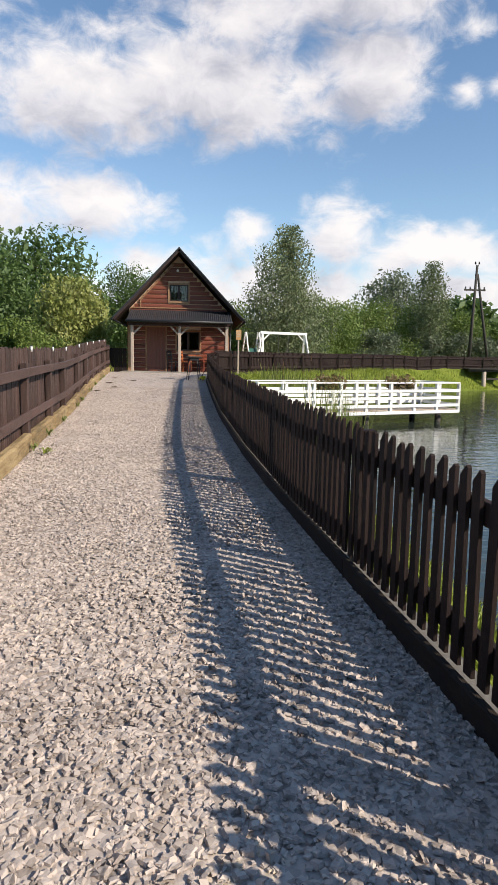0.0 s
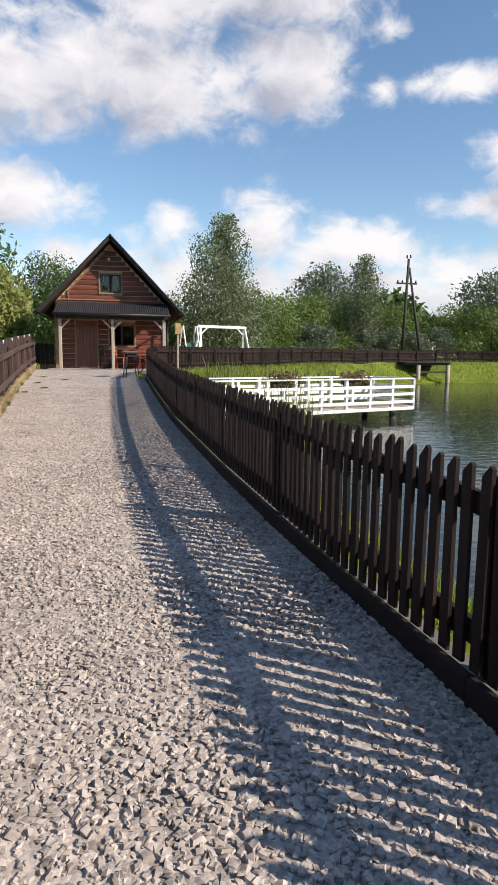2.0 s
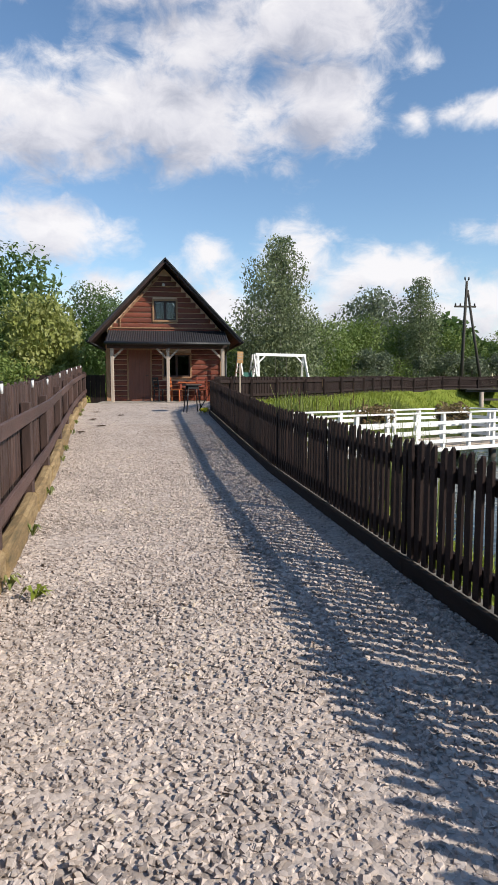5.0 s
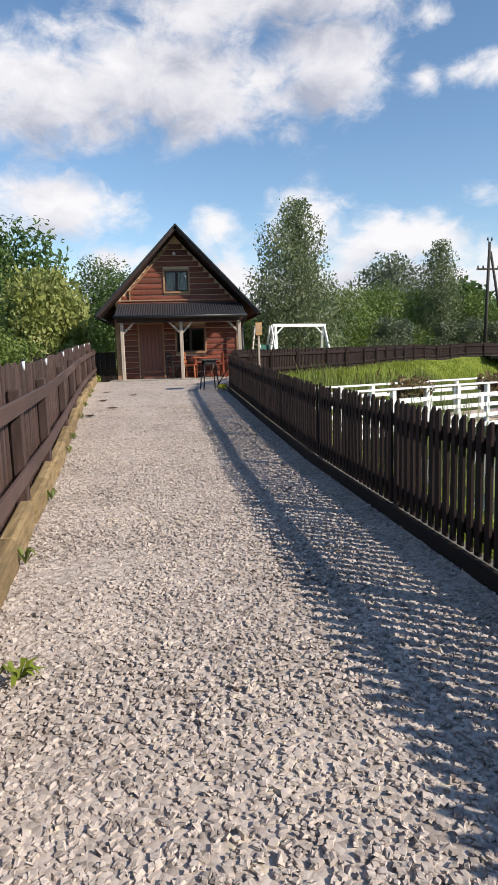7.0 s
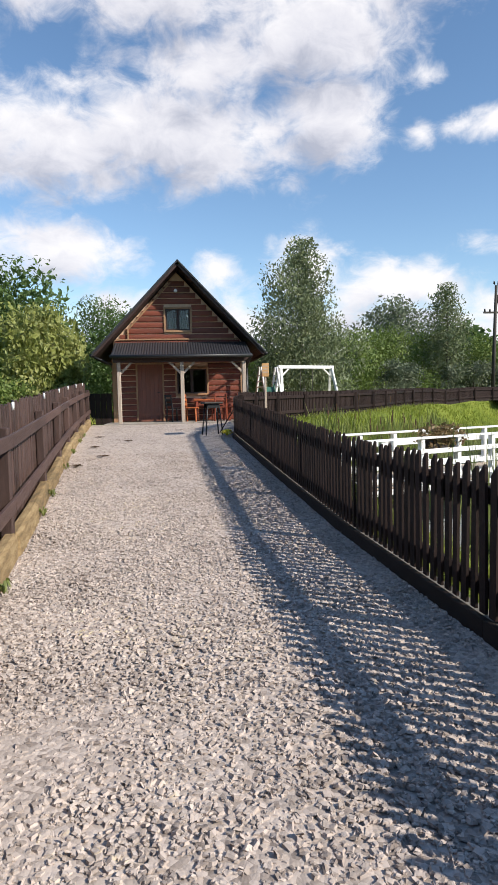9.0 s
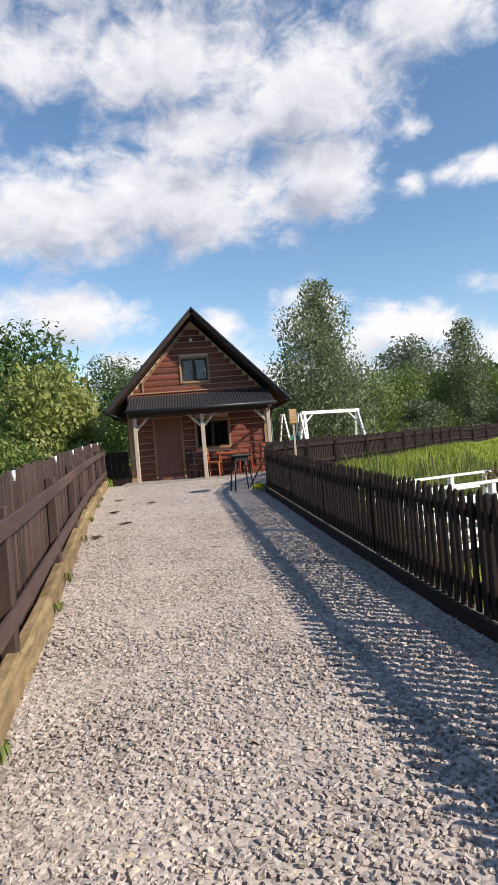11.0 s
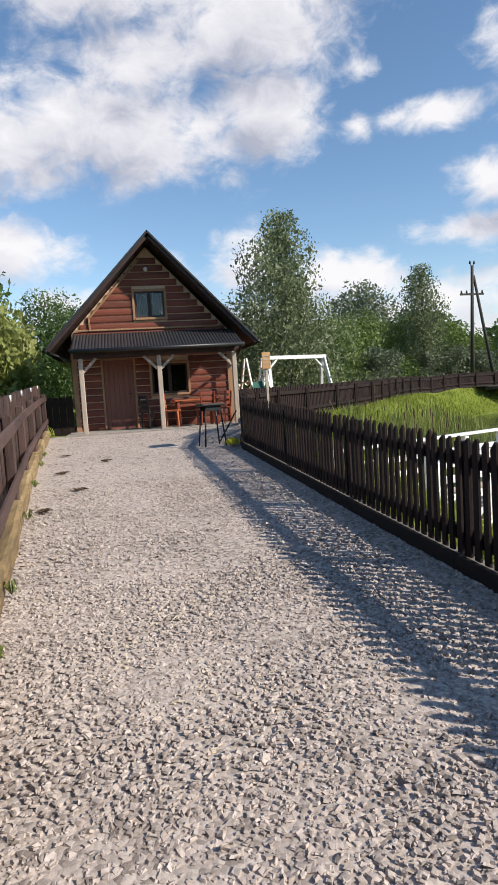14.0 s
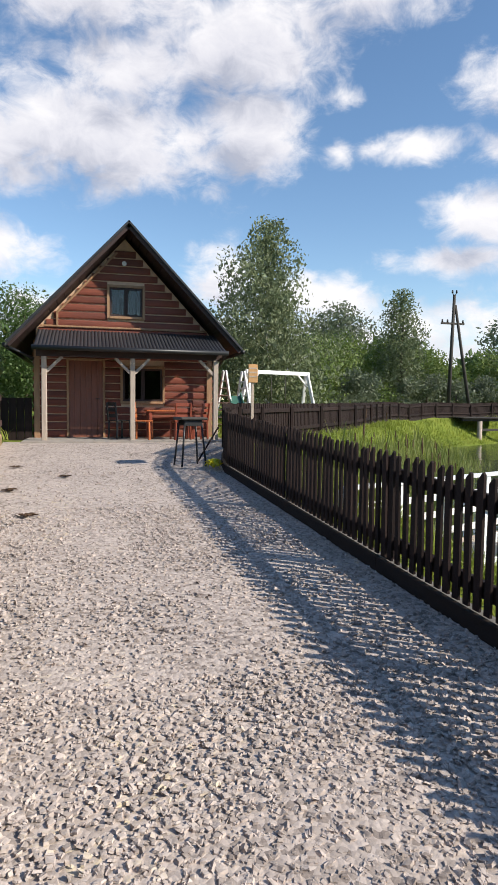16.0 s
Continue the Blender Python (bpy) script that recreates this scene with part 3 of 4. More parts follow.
def wall_front(house):
    """The gable wall, thick, with a door and two windows through it, and a log to every course."""
    bm = bmesh.new()
    xs = sorted({WL, WR, DOOR[0], DOOR[1], WIN_LOW[0], WIN_LOW[1], WIN_UP[0], WIN_UP[1], CX})
    for a, b in zip(xs, xs[1:]):
        mid = (a + b) / 2
        cuts = sorted([(o[2], o[3]) for o in (DOOR, WIN_LOW, WIN_UP) if o[0] < mid < o[1]])
        z = FLOOR - 0.1
        for lo, hi in cuts + [(None, None)]:
            ta, tb = (under_roof(a), under_roof(b)) if lo is None else (lo, lo)
            if min(ta, tb) > z + 0.001:
                q = [bm.verts.new(c) for c in ((a, FRONT, z), (b, FRONT, z), (b, FRONT, tb), (a, FRONT, ta), (a, FRONT + 0.16, z), (b, FRONT + 0.16, z), (b, FRONT + 0.16, tb), (a, FRONT + 0.16, ta))]
                for ids in ((0, 1, 2, 3), (5, 4, 7, 6), (4, 0, 3, 7), (1, 5, 6, 2), (3, 2, 6, 7), (4, 5, 1, 0)):
                    bm.faces.new([q[i] for i in ids])
            if hi is not None:
                z = hi
    wall = mesh_object("wall", bm, M_CHINK, house)
    pitch, z = 0.196, FLOOR + 0.02
    rng = random.Random(6)
    while z < RIDGE - 0.50:
        za, zb = z, z + pitch - 0.026
        reach = min((RIDGE - 0.24 - zb) / SLOPE, (WR - WL) / 2)
        spans = [(max(WL, CX - reach), min(WR, CX + reach))]
        for o in (DOOR, WIN_LOW, WIN_UP):
            a0, a1, b0, b1 = o[0] - 0.05, o[1] + 0.05, o[2] - 0.05, o[3] + 0.05
            if za < b1 and zb > b0:
                spans = [s for p, q in spans for s in ((p, min(q, a0)), (max(p, a1), q)) if s[1] - s[0] > 0.05]
        for a, b in spans:
            bm = bmesh.new()
            prof = [(0.0, za), (-0.026, za + 0.004), (-0.038, za + 0.03), (-0.042, (za + zb) / 2), (-0.038, zb - 0.03), (-0.026, zb - 0.004), (0.0, zb)]
            wob = rng.uniform(-0.004, 0.004)
            r0 = [bm.verts.new((a, FRONT - 0.002 + y + wob, zz)) for y, zz in prof]
            r1 = [bm.verts.new((b, FRONT - 0.002 + y + wob, zz)) for y, zz in prof]
            for i in range(len(prof) - 1):
                bm.faces.new((r0[i], r0[i + 1], r1[i + 1], r1[i]))
            bm.faces.new(r0)
            bm.faces.new(r1[::-1])
            bmesh.ops.recalc_face_normals(bm, faces=bm.faces)
            mesh_object("log", bm, M_LOG, wall)
        z += pitch


def window(house, o, curtain):
    a, b, lo, hi = o
    y = FRONT - 0.075
    w = new("window")
    w.parent = house
    bm = bmesh.new()
    t = 0.065
    add_box(bm, (a - t, y, lo - t), (a, FRONT + 0.02, hi + t), 0.006)
    add_box(bm, (b, y, lo - t), (b + t, FRONT + 0.02, hi + t), 0.006)
    add_box(bm, (a, y, hi), (b, FRONT + 0.02, hi + t), 0.006)
    add_box(bm, (a, y - 0.02, lo - t), (b, FRONT + 0.02, lo), 0.006)
    mesh_object("frame", bm, M_TRIM, w)
    bm = bmesh.new()
    s, mid = 0.05, (a + b) / 2
    for p, q in ((a, mid), (mid, b)):
        add_box(bm, (p + 0.003, y + 0.035, lo), (p + s, FRONT + 0.01, hi), 0.005)
        add_box(bm, (q - s, y + 0.035, lo), (q - 0.003, FRONT + 0.01, hi), 0.005)
        add_box(bm, (p + s, y + 0.035, lo), (q - s, FRONT + 0.01, lo + s), 0.005)
        add_box(bm, (p + s, y + 0.035, hi - s), (q - s, FRONT + 0.01, hi), 0.005)
    mesh_object("sash", bm, M_VERGE, w)
    for p, q in ((a, mid), (mid, b)):
        g = box("pane", (p + s, FRONT - 0.012, lo + s), (q - s, FRONT - 0.004, hi - s), M_GLASS, w, 0)
        g.visible_shadow = False
    if curtain:
        for p, q in ((a + 0.08, a + 0.26), (b - 0.30, b - 0.12)):
            bm = bmesh.new()
            n = 14
            rows = [[bm.verts.new((p + (q - p) * i / n, FRONT + 0.20 + 0.02 * math.sin(i * 1.9), z)) for i in range(n + 1)] for z in (lo, hi)]
            for i in range(n):
                bm.faces.new((rows[0][i], rows[0][i + 1], rows[1][i + 1], rows[1][i]))
            c = mesh_object("curtain", bm, M_CURTAIN, w, True)
            c.modifiers.new("thick", "SOLIDIFY").thickness = 0.004


def roof_slab(house, side):
    """One slope of the main roof, with the boarded soffit under it."""
    cx = CX + 0.05
    ex = cx + side * (EAVE_HALF + 0.05)
    bm = bmesh.new()
    y0, y1 = FRONT - 0.78, BACK + 0.5
    nrm = Vector((side * SLOPE, 0, 1)).normalized()
    a, b = Vector((cx, 0, RIDGE)), Vector((ex, 0, EAVE_Z))
    n = 1
    for i in range(n):
        p, q = a, b
        for lo in (-0.035,):
            c = [p, q, q + nrm * (lo - 0.008), p + nrm * lo]
            f = [bm.verts.new((v.x, y0, v.z)) for v in c]
            g = [bm.verts.new((v.x, y1, v.z)) for v in c]
            bm.faces.new(f)
            bm.faces.new(g[::-1])
            for j in range(4):
                bm.faces.new((f[j], g[j], g[(j + 1) % 4], f[(j + 1) % 4]))
    bmesh.ops.recalc_face_normals(bm, faces=bm.faces)
    roof = mesh_object("roof", bm, M_ROOF, house)
    k = nrm * -0.05
    beam("barge_board", (cx - side * 0.03, y0 + 0.03, RIDGE + k.z - 0.03), (ex + k.x, y0 + 0.03, EAVE_Z + k.z - 0.03), 0.03, 0.085, M_VERGE, house)
    beam("verge_cap", (cx - side * 0.012, y0 - 0.01, RIDGE + 0.016), (ex, y0 - 0.01, EAVE_Z + 0.004), 0.09, 0.05, M_ROOF, house)
    for i in range(16):
        p, q = a.lerp(b, i / 16 + 0.002) + nrm * -0.075, a.lerp(b, (i + 1) / 16 - 0.002) + nrm * -0.075
        bm = bmesh.new()
        c = [p, q, q - nrm * 0.02, p - nrm * 0.02]
        f = [bm.verts.new((v.x, y0 + 0.05, v.z)) for v in c]
        g = [bm.verts.new((v.x, y1 - 0.02, v.z)) for v in c]
        bm.faces.new(f)
        bm.faces.new(g[::-1])
        for j in range(4):
            bm.faces.new((f[j], g[j], g[(j + 1) % 4], f[(j + 1) % 4]))
        bmesh.ops.recalc_face_normals(bm, faces=bm.faces)
        mesh_object("soffit_board", bm, M_VERGE, roof)
    tube("gutter", (ex + side * 0.04, y0, EAVE_Z - 0.05), (ex + side * 0.04, y1, EAVE_Z - 0.07), 0.055, 0.055, M_DARK, house)


def porch(house):
    x0, x1, ye, yt, ze, zt = -3.24, 1.16, FRONT - 1.60, FRONT - 0.06, 3.12, 3.66
    bm = bmesh.new()
    nx, ny = 318, 3
    top = []
    for j in range(ny + 1):
        row = []
        for i in range(nx + 1):
            u = i / nx * 53
            wave = 0.026 * abs(math.sin(math.pi * u)) ** 0.7
            row.append(bm.verts.new((x0 + (x1 - x0) * i / nx, ye + (yt - ye) * j / ny, ze + (zt - ze) * j / ny + wave - 0.012 * (j % 2))))
        top.append(row)
    for j in range(ny):
        for i in range(nx):
            bm.faces.new((top[j][i], top[j][i + 1], top[j + 1][i + 1], top[j + 1][i]))
    r = mesh_object("porch_roof", bm, M_ROOF, house)
    s = r.modifiers.new("thick", "SOLIDIFY")
    s.thickness, s.offset = 0.012, -1
    for i in range(12):
        a = ye + 0.05 + (yt - ye - 0.05) * i / 12
        b = ye + 0.05 + (yt - ye - 0.05) * (i + 1) / 12 - 0.006
        z = lambda y: ze + (zt - ze) * (y - ye) / (yt - ye) - 0.06
        beam("ceiling_board", ((x0 + 0.05), (a + b) / 2, z((a + b) / 2)), ((x1 - 0.05), (a + b) / 2, z((a + b) / 2)), b - a, 0.02, M_VERGE, house)
    tube("gutter", (x0 - 0.03, ye - 0.05, ze - 0.02), (x1 + 0.03, ye - 0.05, ze - 0.03), 0.055, 0.055, M_DARK, house)
    tube("downpipe", (x1 - 0.02, ye - 0.02, ze - 0.05), (WR + 0.10, FRONT - 0.45, ze - 0.35), 0.035, 0.035, M_DARK, house)
    tube("downpipe", (WR + 0.10, FRONT - 0.45, ze - 0.33), (WR + 0.10, FRONT - 0.45, FLOOR), 0.04, 0.04, M_DARK, house)
    tube("downpipe", (CX - EAVE_HALF - 0.04, FRONT - 0.7, EAVE_Z - 0.06), (WL + 0.0, FRONT - 0.55, EAVE_Z - 0.35), 0.035, 0.035, M_DARK, house)
    py = FRONT - 1.28
    box("beam", (x0 + 0.04, py - 0.06, 2.93), (x1 - 0.06, py + 0.06, 3.07), M_VERGE, house)
    for px in (-3.03, -1.04, 0.95):
        box("porch_post", (px - 0.06, py - 0.06, FLOOR - 0.02), (px + 0.06, py + 0.06, 2.93), M_POST, house, 0.012)
        for sgn in (-1, 1):
            if (px < -3 and sgn < 0) or (px > 0.9 and sgn > 0):
                continue
            beam("brace", (px + sgn * 0.05, py, 2.58), (px + sgn * 0.40, py, 2.93), 0.07, 0.07, M_POST, house)
    # paved floor, slab by slab
    slab = box("porch_floor", (-3.5, FRONT - 1.75, 0.70), (1.25, FRONT, FLOOR - 0.012), M_CONCRETE, house)
    rng = random.Random(2)
    for i in range(12):
        for j in range(4):
            a, b = -3.5 + 4.75 * i / 12, FRONT - 1.75 + 1.75 * j / 4
            o = box("paving_slab", (a + 0.004, b + 0.004, FLOOR - 0.008), (a + 4.75 / 12 - 0.004, b + 0.4375 - 0.004, FLOOR + 0.004 + rng.uniform(0, 0.004)), M_CONCRETE, slab, 0.004)


def cabin():
    h = empty("log_cabin", (CX, FRONT, FLOOR), "red-brown log cabin with steep dark roof and front porch", "cabin")
    wall_front(h)
    for name, lo, hi in (("wall", (WL, FRONT + 0.16, 0.85), (WL + 0.16, BACK, EAVE_Z + 0.2)), ("wall", (WR - 0.16, FRONT + 0.16, 0.85), (WR, BACK, EAVE_Z + 0.2))):
        w = box(name, lo, hi, M_CHINK, h, 0)
        x = lo[0] if lo[0] < CX else hi[0]
        z = FLOOR + 0.02
        while z < EAVE_Z + 0.1:
            tube("log", (x, FRONT + 0.0, z + 0.085), (x, BACK, z + 0.085), 0.088, 0.088, M_LOG, w, 10)
            z += 0.196
    bm = bmesh.new()
    pts = [(WL, 0.85), (WR, 0.85), (WR, under_roof(WR)), (CX, RIDGE - 0.22), (WL, under_roof(WL))]
    f = [bm.verts.new((x, BACK, z)) for x, z in pts]
    g = [bm.verts.new((x, BACK - 0.16, z)) for x, z in pts]
    bm.faces.new(f[::-1])
    bm.faces.new(g)
    for i in range(5):
        bm.faces.new((f[i], f[(i + 1) % 5], g[(i + 1) % 5], g[i]))
    mesh_object("wall", bm, M_LOG, h)
    box("upper_floor", (WL + 0.16, FRONT + 0.16, 3.30), (WR - 0.16, BACK - 0.16, 3.45), M_INSIDE, h)
    box("ground_floor", (WL + 0.16, FRONT + 0.16, 0.85), (WR - 0.16, BACK - 0.16, FLOOR), M_INSIDE, h)
    box("partition", (WL + 0.16, FRONT + 2.6, FLOOR), (WR - 0.16, FRONT + 2.7, 3.30), M_INSIDE, h)
    for side in (-1, 1):
        roof_slab(h, side)
    porch(h)
    window(h, WIN_LOW, False)
    window(h, WIN_UP, True)
    # door with frame and boards
    d = new("door")
    d.parent = h
    a, b, lo, hi = DOOR
    bm = bmesh.new()
    add_box(bm, (a - 0.06, FRONT - 0.075, lo), (a, FRONT + 0.03, hi + 0.06), 0.006)
    add_box(bm, (b, FRONT - 0.075, lo), (b + 0.06, FRONT + 0.03, hi + 0.06), 0.006)
    add_box(bm, (a, FRONT - 0.075, hi), (b, FRONT + 0.03, hi + 0.06), 0.006)
    mesh_object("frame", bm, M_TRIM, d)
    for i in range(6):
        w = (b - a) / 6
        box("door_board", (a + w * i + 0.002, FRONT - 0.03, lo + 0.01), (a + w * (i + 1) - 0.002, FRONT + 0.02, hi), M_DOOR, d, 0.004)
    tube("handle", (b - 0.08, FRONT - 0.07, 1.98), (b - 0.18, FRONT - 0.07, 1.98), 0.011, 0.011, M_DARK, d)
    # pale trim round the lit gable and corner boards
    for x in (WL + 0.02, WR - 0.02):
        box("corner_board", (x - 0.07, FRONT - 0.085, FLOOR), (x + 0.07, FRONT - 0.06, 3.4), M_TRIM, h)
    zb = 3.74
    box("sill_board", (WL + 0.1, FRONT - 0.085, zb), (WR - 0.1, FRONT - 0.06, zb + 0.045), M_TRIM, h)
    # left slope only: the right trim is left out to stand for shade
    for sgn in [-1]:
        xe = (RIDGE - 0.36 - zb - 0.35) / SLOPE
        beam("gable_trim", (CX + sgn * 0.2, FRONT - 0.075, RIDGE - 0.36 - SLOPE * 0.2), (CX + sgn * xe, FRONT - 0.075, zb + 0.35), 0.03, 0.05, M_TRIM, h)
        beam("gable_trim", (CX + sgn * xe, FRONT - 0.075, zb + 0.37), (CX + sgn * xe, FRONT - 0.075, zb), 0.05, 0.03, M_TRIM, h)
    tube("gable_lamp", (CX - 0.03, FRONT - 0.06, 5.38), (CX - 0.03, FRONT - 0.16, 5.36), 0.05, 0.06, M_WHITE, h)
    adopt(h)
    h.location, h.scale = (CX * 1.036 + 0.06, FRONT + 1.0, FLOOR - 0.07), (1.036,) * 3
    for c in h.children:
        if c.name.startswith(("window", "door")) and c.data is None:
            c.matrix_parent_inverse = Matrix.Translation((CX, FRONT, FLOOR)).inverted()


cabin()


# ---- porch and path things ----
def chair(name, x, y, z, turn, mat, label, category="chair", seat_h=0.45, w=0.44, back=0.92):
    e = empty(name, (x, y, z), label, category, "porch seats")
    e.rotation_euler = (0, 0, radians(turn))
    for sx in (-1, 1):
        for sy in (-1, 1):
            bm = bmesh.new()
            add_beam(bm, (sx * w * 0.46, sy * w * 0.46, 0), (sx * w * 0.42, sy * w * 0.42, seat_h), 0.045, 0.045, 0.004)
            mesh_object("leg", bm, mat, e)
    for i in range(4):
        box("seat_slat", (-w / 2, -w / 2 + w * i / 4 + 0.004, seat_h), (w / 2, -w / 2 + w * (i + 1) / 4 - 0.004, seat_h + 0.03), mat, e, 0.005)
    if back:
        for sx in (-1, 1):
            beam("back_post", (sx * w * 0.44, w * 0.46, seat_h), (sx * w * 0.44, w * 0.58, back), 0.045, 0.04, mat, e)
        for i in range(3):
            zz = seat_h + 0.14 + i * (back - seat_h - 0.18) / 2
            yy = w * (0.46 + 0.12 * (zz - seat_h) / (back - seat_h)) - 0.03
            box("back_slat", (-w * 0.44, yy - 0.01, zz - 0.045), (w * 0.44, yy + 0.012, zz + 0.045), mat, e, 0.005)
    return e


def table(x, y, z, turn):
    e = empty("porch_table", (x, y, z), "orange varnished wooden table on the porch", "table")
    e.rotation_euler = (0, 0, radians(turn))
    for i in range(6):
        box("board", (-0.65, -0.36 + 0.12 * i + 0.003, 0.70), (0.65, -0.36 + 0.12 * (i + 1) - 0.003, 0.74), M_ORANGE, e, 0.006)
    for sx in (-1, 1):
        for sy in (-1, 1):
            box("leg", (sx * 0.55 - 0.04, sy * 0.28 - 0.04, 0), (sx * 0.55 + 0.04, sy * 0.28 + 0.04, 0.70), M_REDWOOD, e, 0.006)
        box("apron", (sx * 0.55 - 0.02, -0.24, 0.60), (sx * 0.55 + 0.02, 0.24, 0.70), M_REDWOOD, e)


table(0.0, 28.93, FLOOR - 0.064, 2)
chair("wooden_chair", -0.74, 28.5, FLOOR - 0.064, 75, M_ORANGE, "orange varnished wooden chair beside the porch table")
chair("wooden_chair", 0.20, 28.42, FLOOR - 0.064, 190, M_REDWOOD, "red-brown wooden chair pulled up to the porch table")
chair("wooden_chair", 0.66, 28.6, FLOOR - 0.064, 235, M_REDWOOD, "red-brown wooden chair standing at the porch corner")
chair("dark_chair", -1.30, 28.8, FLOOR - 0.064, 120, M_DARK, "dark chair beside the porch door")


def bar_stool(x, y, turn):
    z = path_height(y) - 0.01
    e = empty("bar_stool", (x, y, z), "tall dark backless bar stool standing on the gravel", "stool")
    e.rotation_euler = (0, 0, radians(turn))
    h = 0.80
    for sx in (-1, 1):
        for sy in (-1, 1):
            tube("leg", (sx * 0.22, sy * 0.2, 0), (sx * 0.15, sy * 0.14, h), 0.017, 0.017, M_DARK, e, 8)
    box("seat", (-0.25, -0.22, h), (0.25, 0.22, h + 0.05), M_POLE, e, 0.018)
    for sy in (-1, 1):
        box("apron", (-0.16, sy * 0.15 - 0.012, h - 0.10), (0.16, sy * 0.15 + 0.012, h), M_DARK, e, 0.004)
    return e


bar_stool(-0.33, 23.4, 12)


def leaning_stick():
    z = path_height(24.0)
    e = empty("stick", (-0.10, 23.95, z), "thin dark wooden stick leaning on the fence end", "stick")
    beam("shaft", (-0.10, 23.95, z - 0.01), (0.31, 24.08, z + 0.62), 0.028, 0.028, M_FENCE, e)
    adopt(e)


leaning_stick()


def gate():
    e = empty("plank_gate", (-5.0, 29.4, land_z(-5.0, 29.4)), "dark plank gate closing the gap beside the cabin", "gate")
    for i in range(16):
        box("plank", (-6.5 + 0.19 * i + 0.004, 29.4, 0.55), (-6.5 + 0.19 * (i + 1) - 0.004, 29.43, 1.95), M_FENCE, e, 0.005)
    for z in (0.85, 1.70):
        box("rail", (-6.5, 29.434, z), (-3.46, 29.475, z + 0.10), M_FENCE, e, 0.004)
    adopt(e)


gate()


# ---- the fishing deck, the dock, the sign, the swing, the pole ----
def deck():
    a, b = Vector((1.5, 17.55, 0)), Vector((8.5, 20.45, 0))
    along = (b - a).normalized()
    depth = Vector((-along.y, along.x, 0)) * 1.8
    e = empty("fishing_deck", (5, 19.5, WATER), "white railed wooden deck on posts over the pond", "deck")
    L = (b - a).length
    n = int(L / 0.145)
    for i in range(n):
        p = a + along * (L * (i + 0.5) / n)
        beam("plank", (p.x, p.y, 0.02), (p.x + depth.x, p.y + depth.y, 0.02), 0.135, 0.035, M_PALE, e, 0)
    for off in (0.15, 0.85):
        p, q = a + depth * off, b + depth * off
        beam("joist", (p.x, p.y, -0.07), (q.x, q.y, -0.07), 0.10, 0.14, M_POLE, e)
    for u in (0.15, 0.53, 0.92):
        for off in (0.15, 0.85):
            p = a + along * (L * u) + depth * off
            tube("pile", (p.x, p.y, -1.9), (p.x, p.y, -0.13), 0.10, 0.10, M_POLE, e)

    def railing(p, q):
        length = (q - p).length
        m = max(2, round(length / 0.95))
        d = (q - p).normalized()
        for i in range(m + 1):
            c = p + d * (length * i / m)
            m4 = Matrix.Translation(c) @ Matrix.Rotation(math.atan2(d.y, d.x), 4, "Z")
            bm = bmesh.new()
            add_box(bm, (-0.05, -0.05, -0.09), (0.05, 0.05, 0.86), 0.008, m4)
            mesh_object("post", bm, M_WHITE, e)
        side = Vector((d.y, -d.x, 0)) * 0.063
        for z, h in ((0.16, 0.095), (0.40, 0.09), (0.63, 0.09)):
            beam("rail", (p.x + side.x, p.y + side.y, z), (q.x + side.x, q.y + side.y, z), 0.025, h, M_WHITE, e)
        beam("hand_rail", (p.x, p.y, 0.882), (q.x, q.y, 0.882), 0.14, 0.04, M_WHITE, e)
        beam("edge_board", (p.x + side.x, p.y + side.y, -0.05), (q.x + side.x, q.y + side.y, -0.05), 0.025, 0.10, M_WHITE, e)

    railing(a, b)
    railing(b, b + depth)
    railing(b + depth, a + depth)
    adopt(e)
    return a, along, L, depth


DECK_A, DECK_DIR, DECK_L, DECK_DEPTH = deck()


def leaf_cloud(rng, centres, radii, n, size, flat=0.0, droop=0.0):
    """Small leaf clumps, two-sided quads, strewn through a set of lobes, thicker towards their skins."""
    centres, radii = np.asarray(centres, float), np.asarray(radii, float)
    pick = rng.choice(len(centres), n, p=(radii.prod(1) ** 0.67) / (radii.prod(1) ** 0.67).sum())
    d = rng.normal(size=(n, 3))
    d /= np.linalg.norm(d, axis=1, keepdims=True)
    r = rng.random(n) ** 0.42 * (1 + rng.normal(0, 0.10, n))
    p = centres[pick] + d * r[:, None] * radii[pick]
    a = rng.normal(size=(n, 3))
    a[:, 2] -= droop
    a /= np.linalg.norm(a, axis=1, keepdims=True)
    b = np.cross(a, rng.normal(size=(n, 3)))
    b /= np.linalg.norm(b, axis=1, keepdims=True)
    s = size * rng.lognormal(0, 0.3, n)[:, None]
    a, b = a * s, b * s * 0.55
    v = np.stack([p - a, p + b * 0.9 - a * 0.1, p + a, p - b * 0.9 + a * 0.15], 1)
    return v.reshape(-1, 3), np.arange(4 * n).reshape(n, 4)


def limbs(bm, rng, base, top, r, spread, count):
    """A tapered trunk with limbs."""
    base, top = Vector(base), Vector(top)
    pts = [base.lerp(top, i / 6) + Vector((rng.normal(0, 0.02), rng.normal(0, 0.02), 0)) * (top - base).length * 0.3 * (0 < i) for i in range(7)]
    for i in range(6):
        add_tube(bm, pts[i], pts[i + 1], r * (1 - i / 6.6), r * (1 - (i + 1) / 6.6), 7)
    for i in range(count):
        u = 0.25 + 0.7 * i / count
        p = base.lerp(top, u)
        ang = i * 2.4 + rng.random()
        ln = spread * (1.05 - u) * rng.uniform(0.8, 1.2) + 0.3
        q = p + Vector((math.cos(ang) * ln, math.sin(ang) * ln, ln * rng.uniform(0.5, 1.0)))
        add_tube(bm, p, q, r * 0.45 * (1 - u) + 0.015, 0.008, 5)


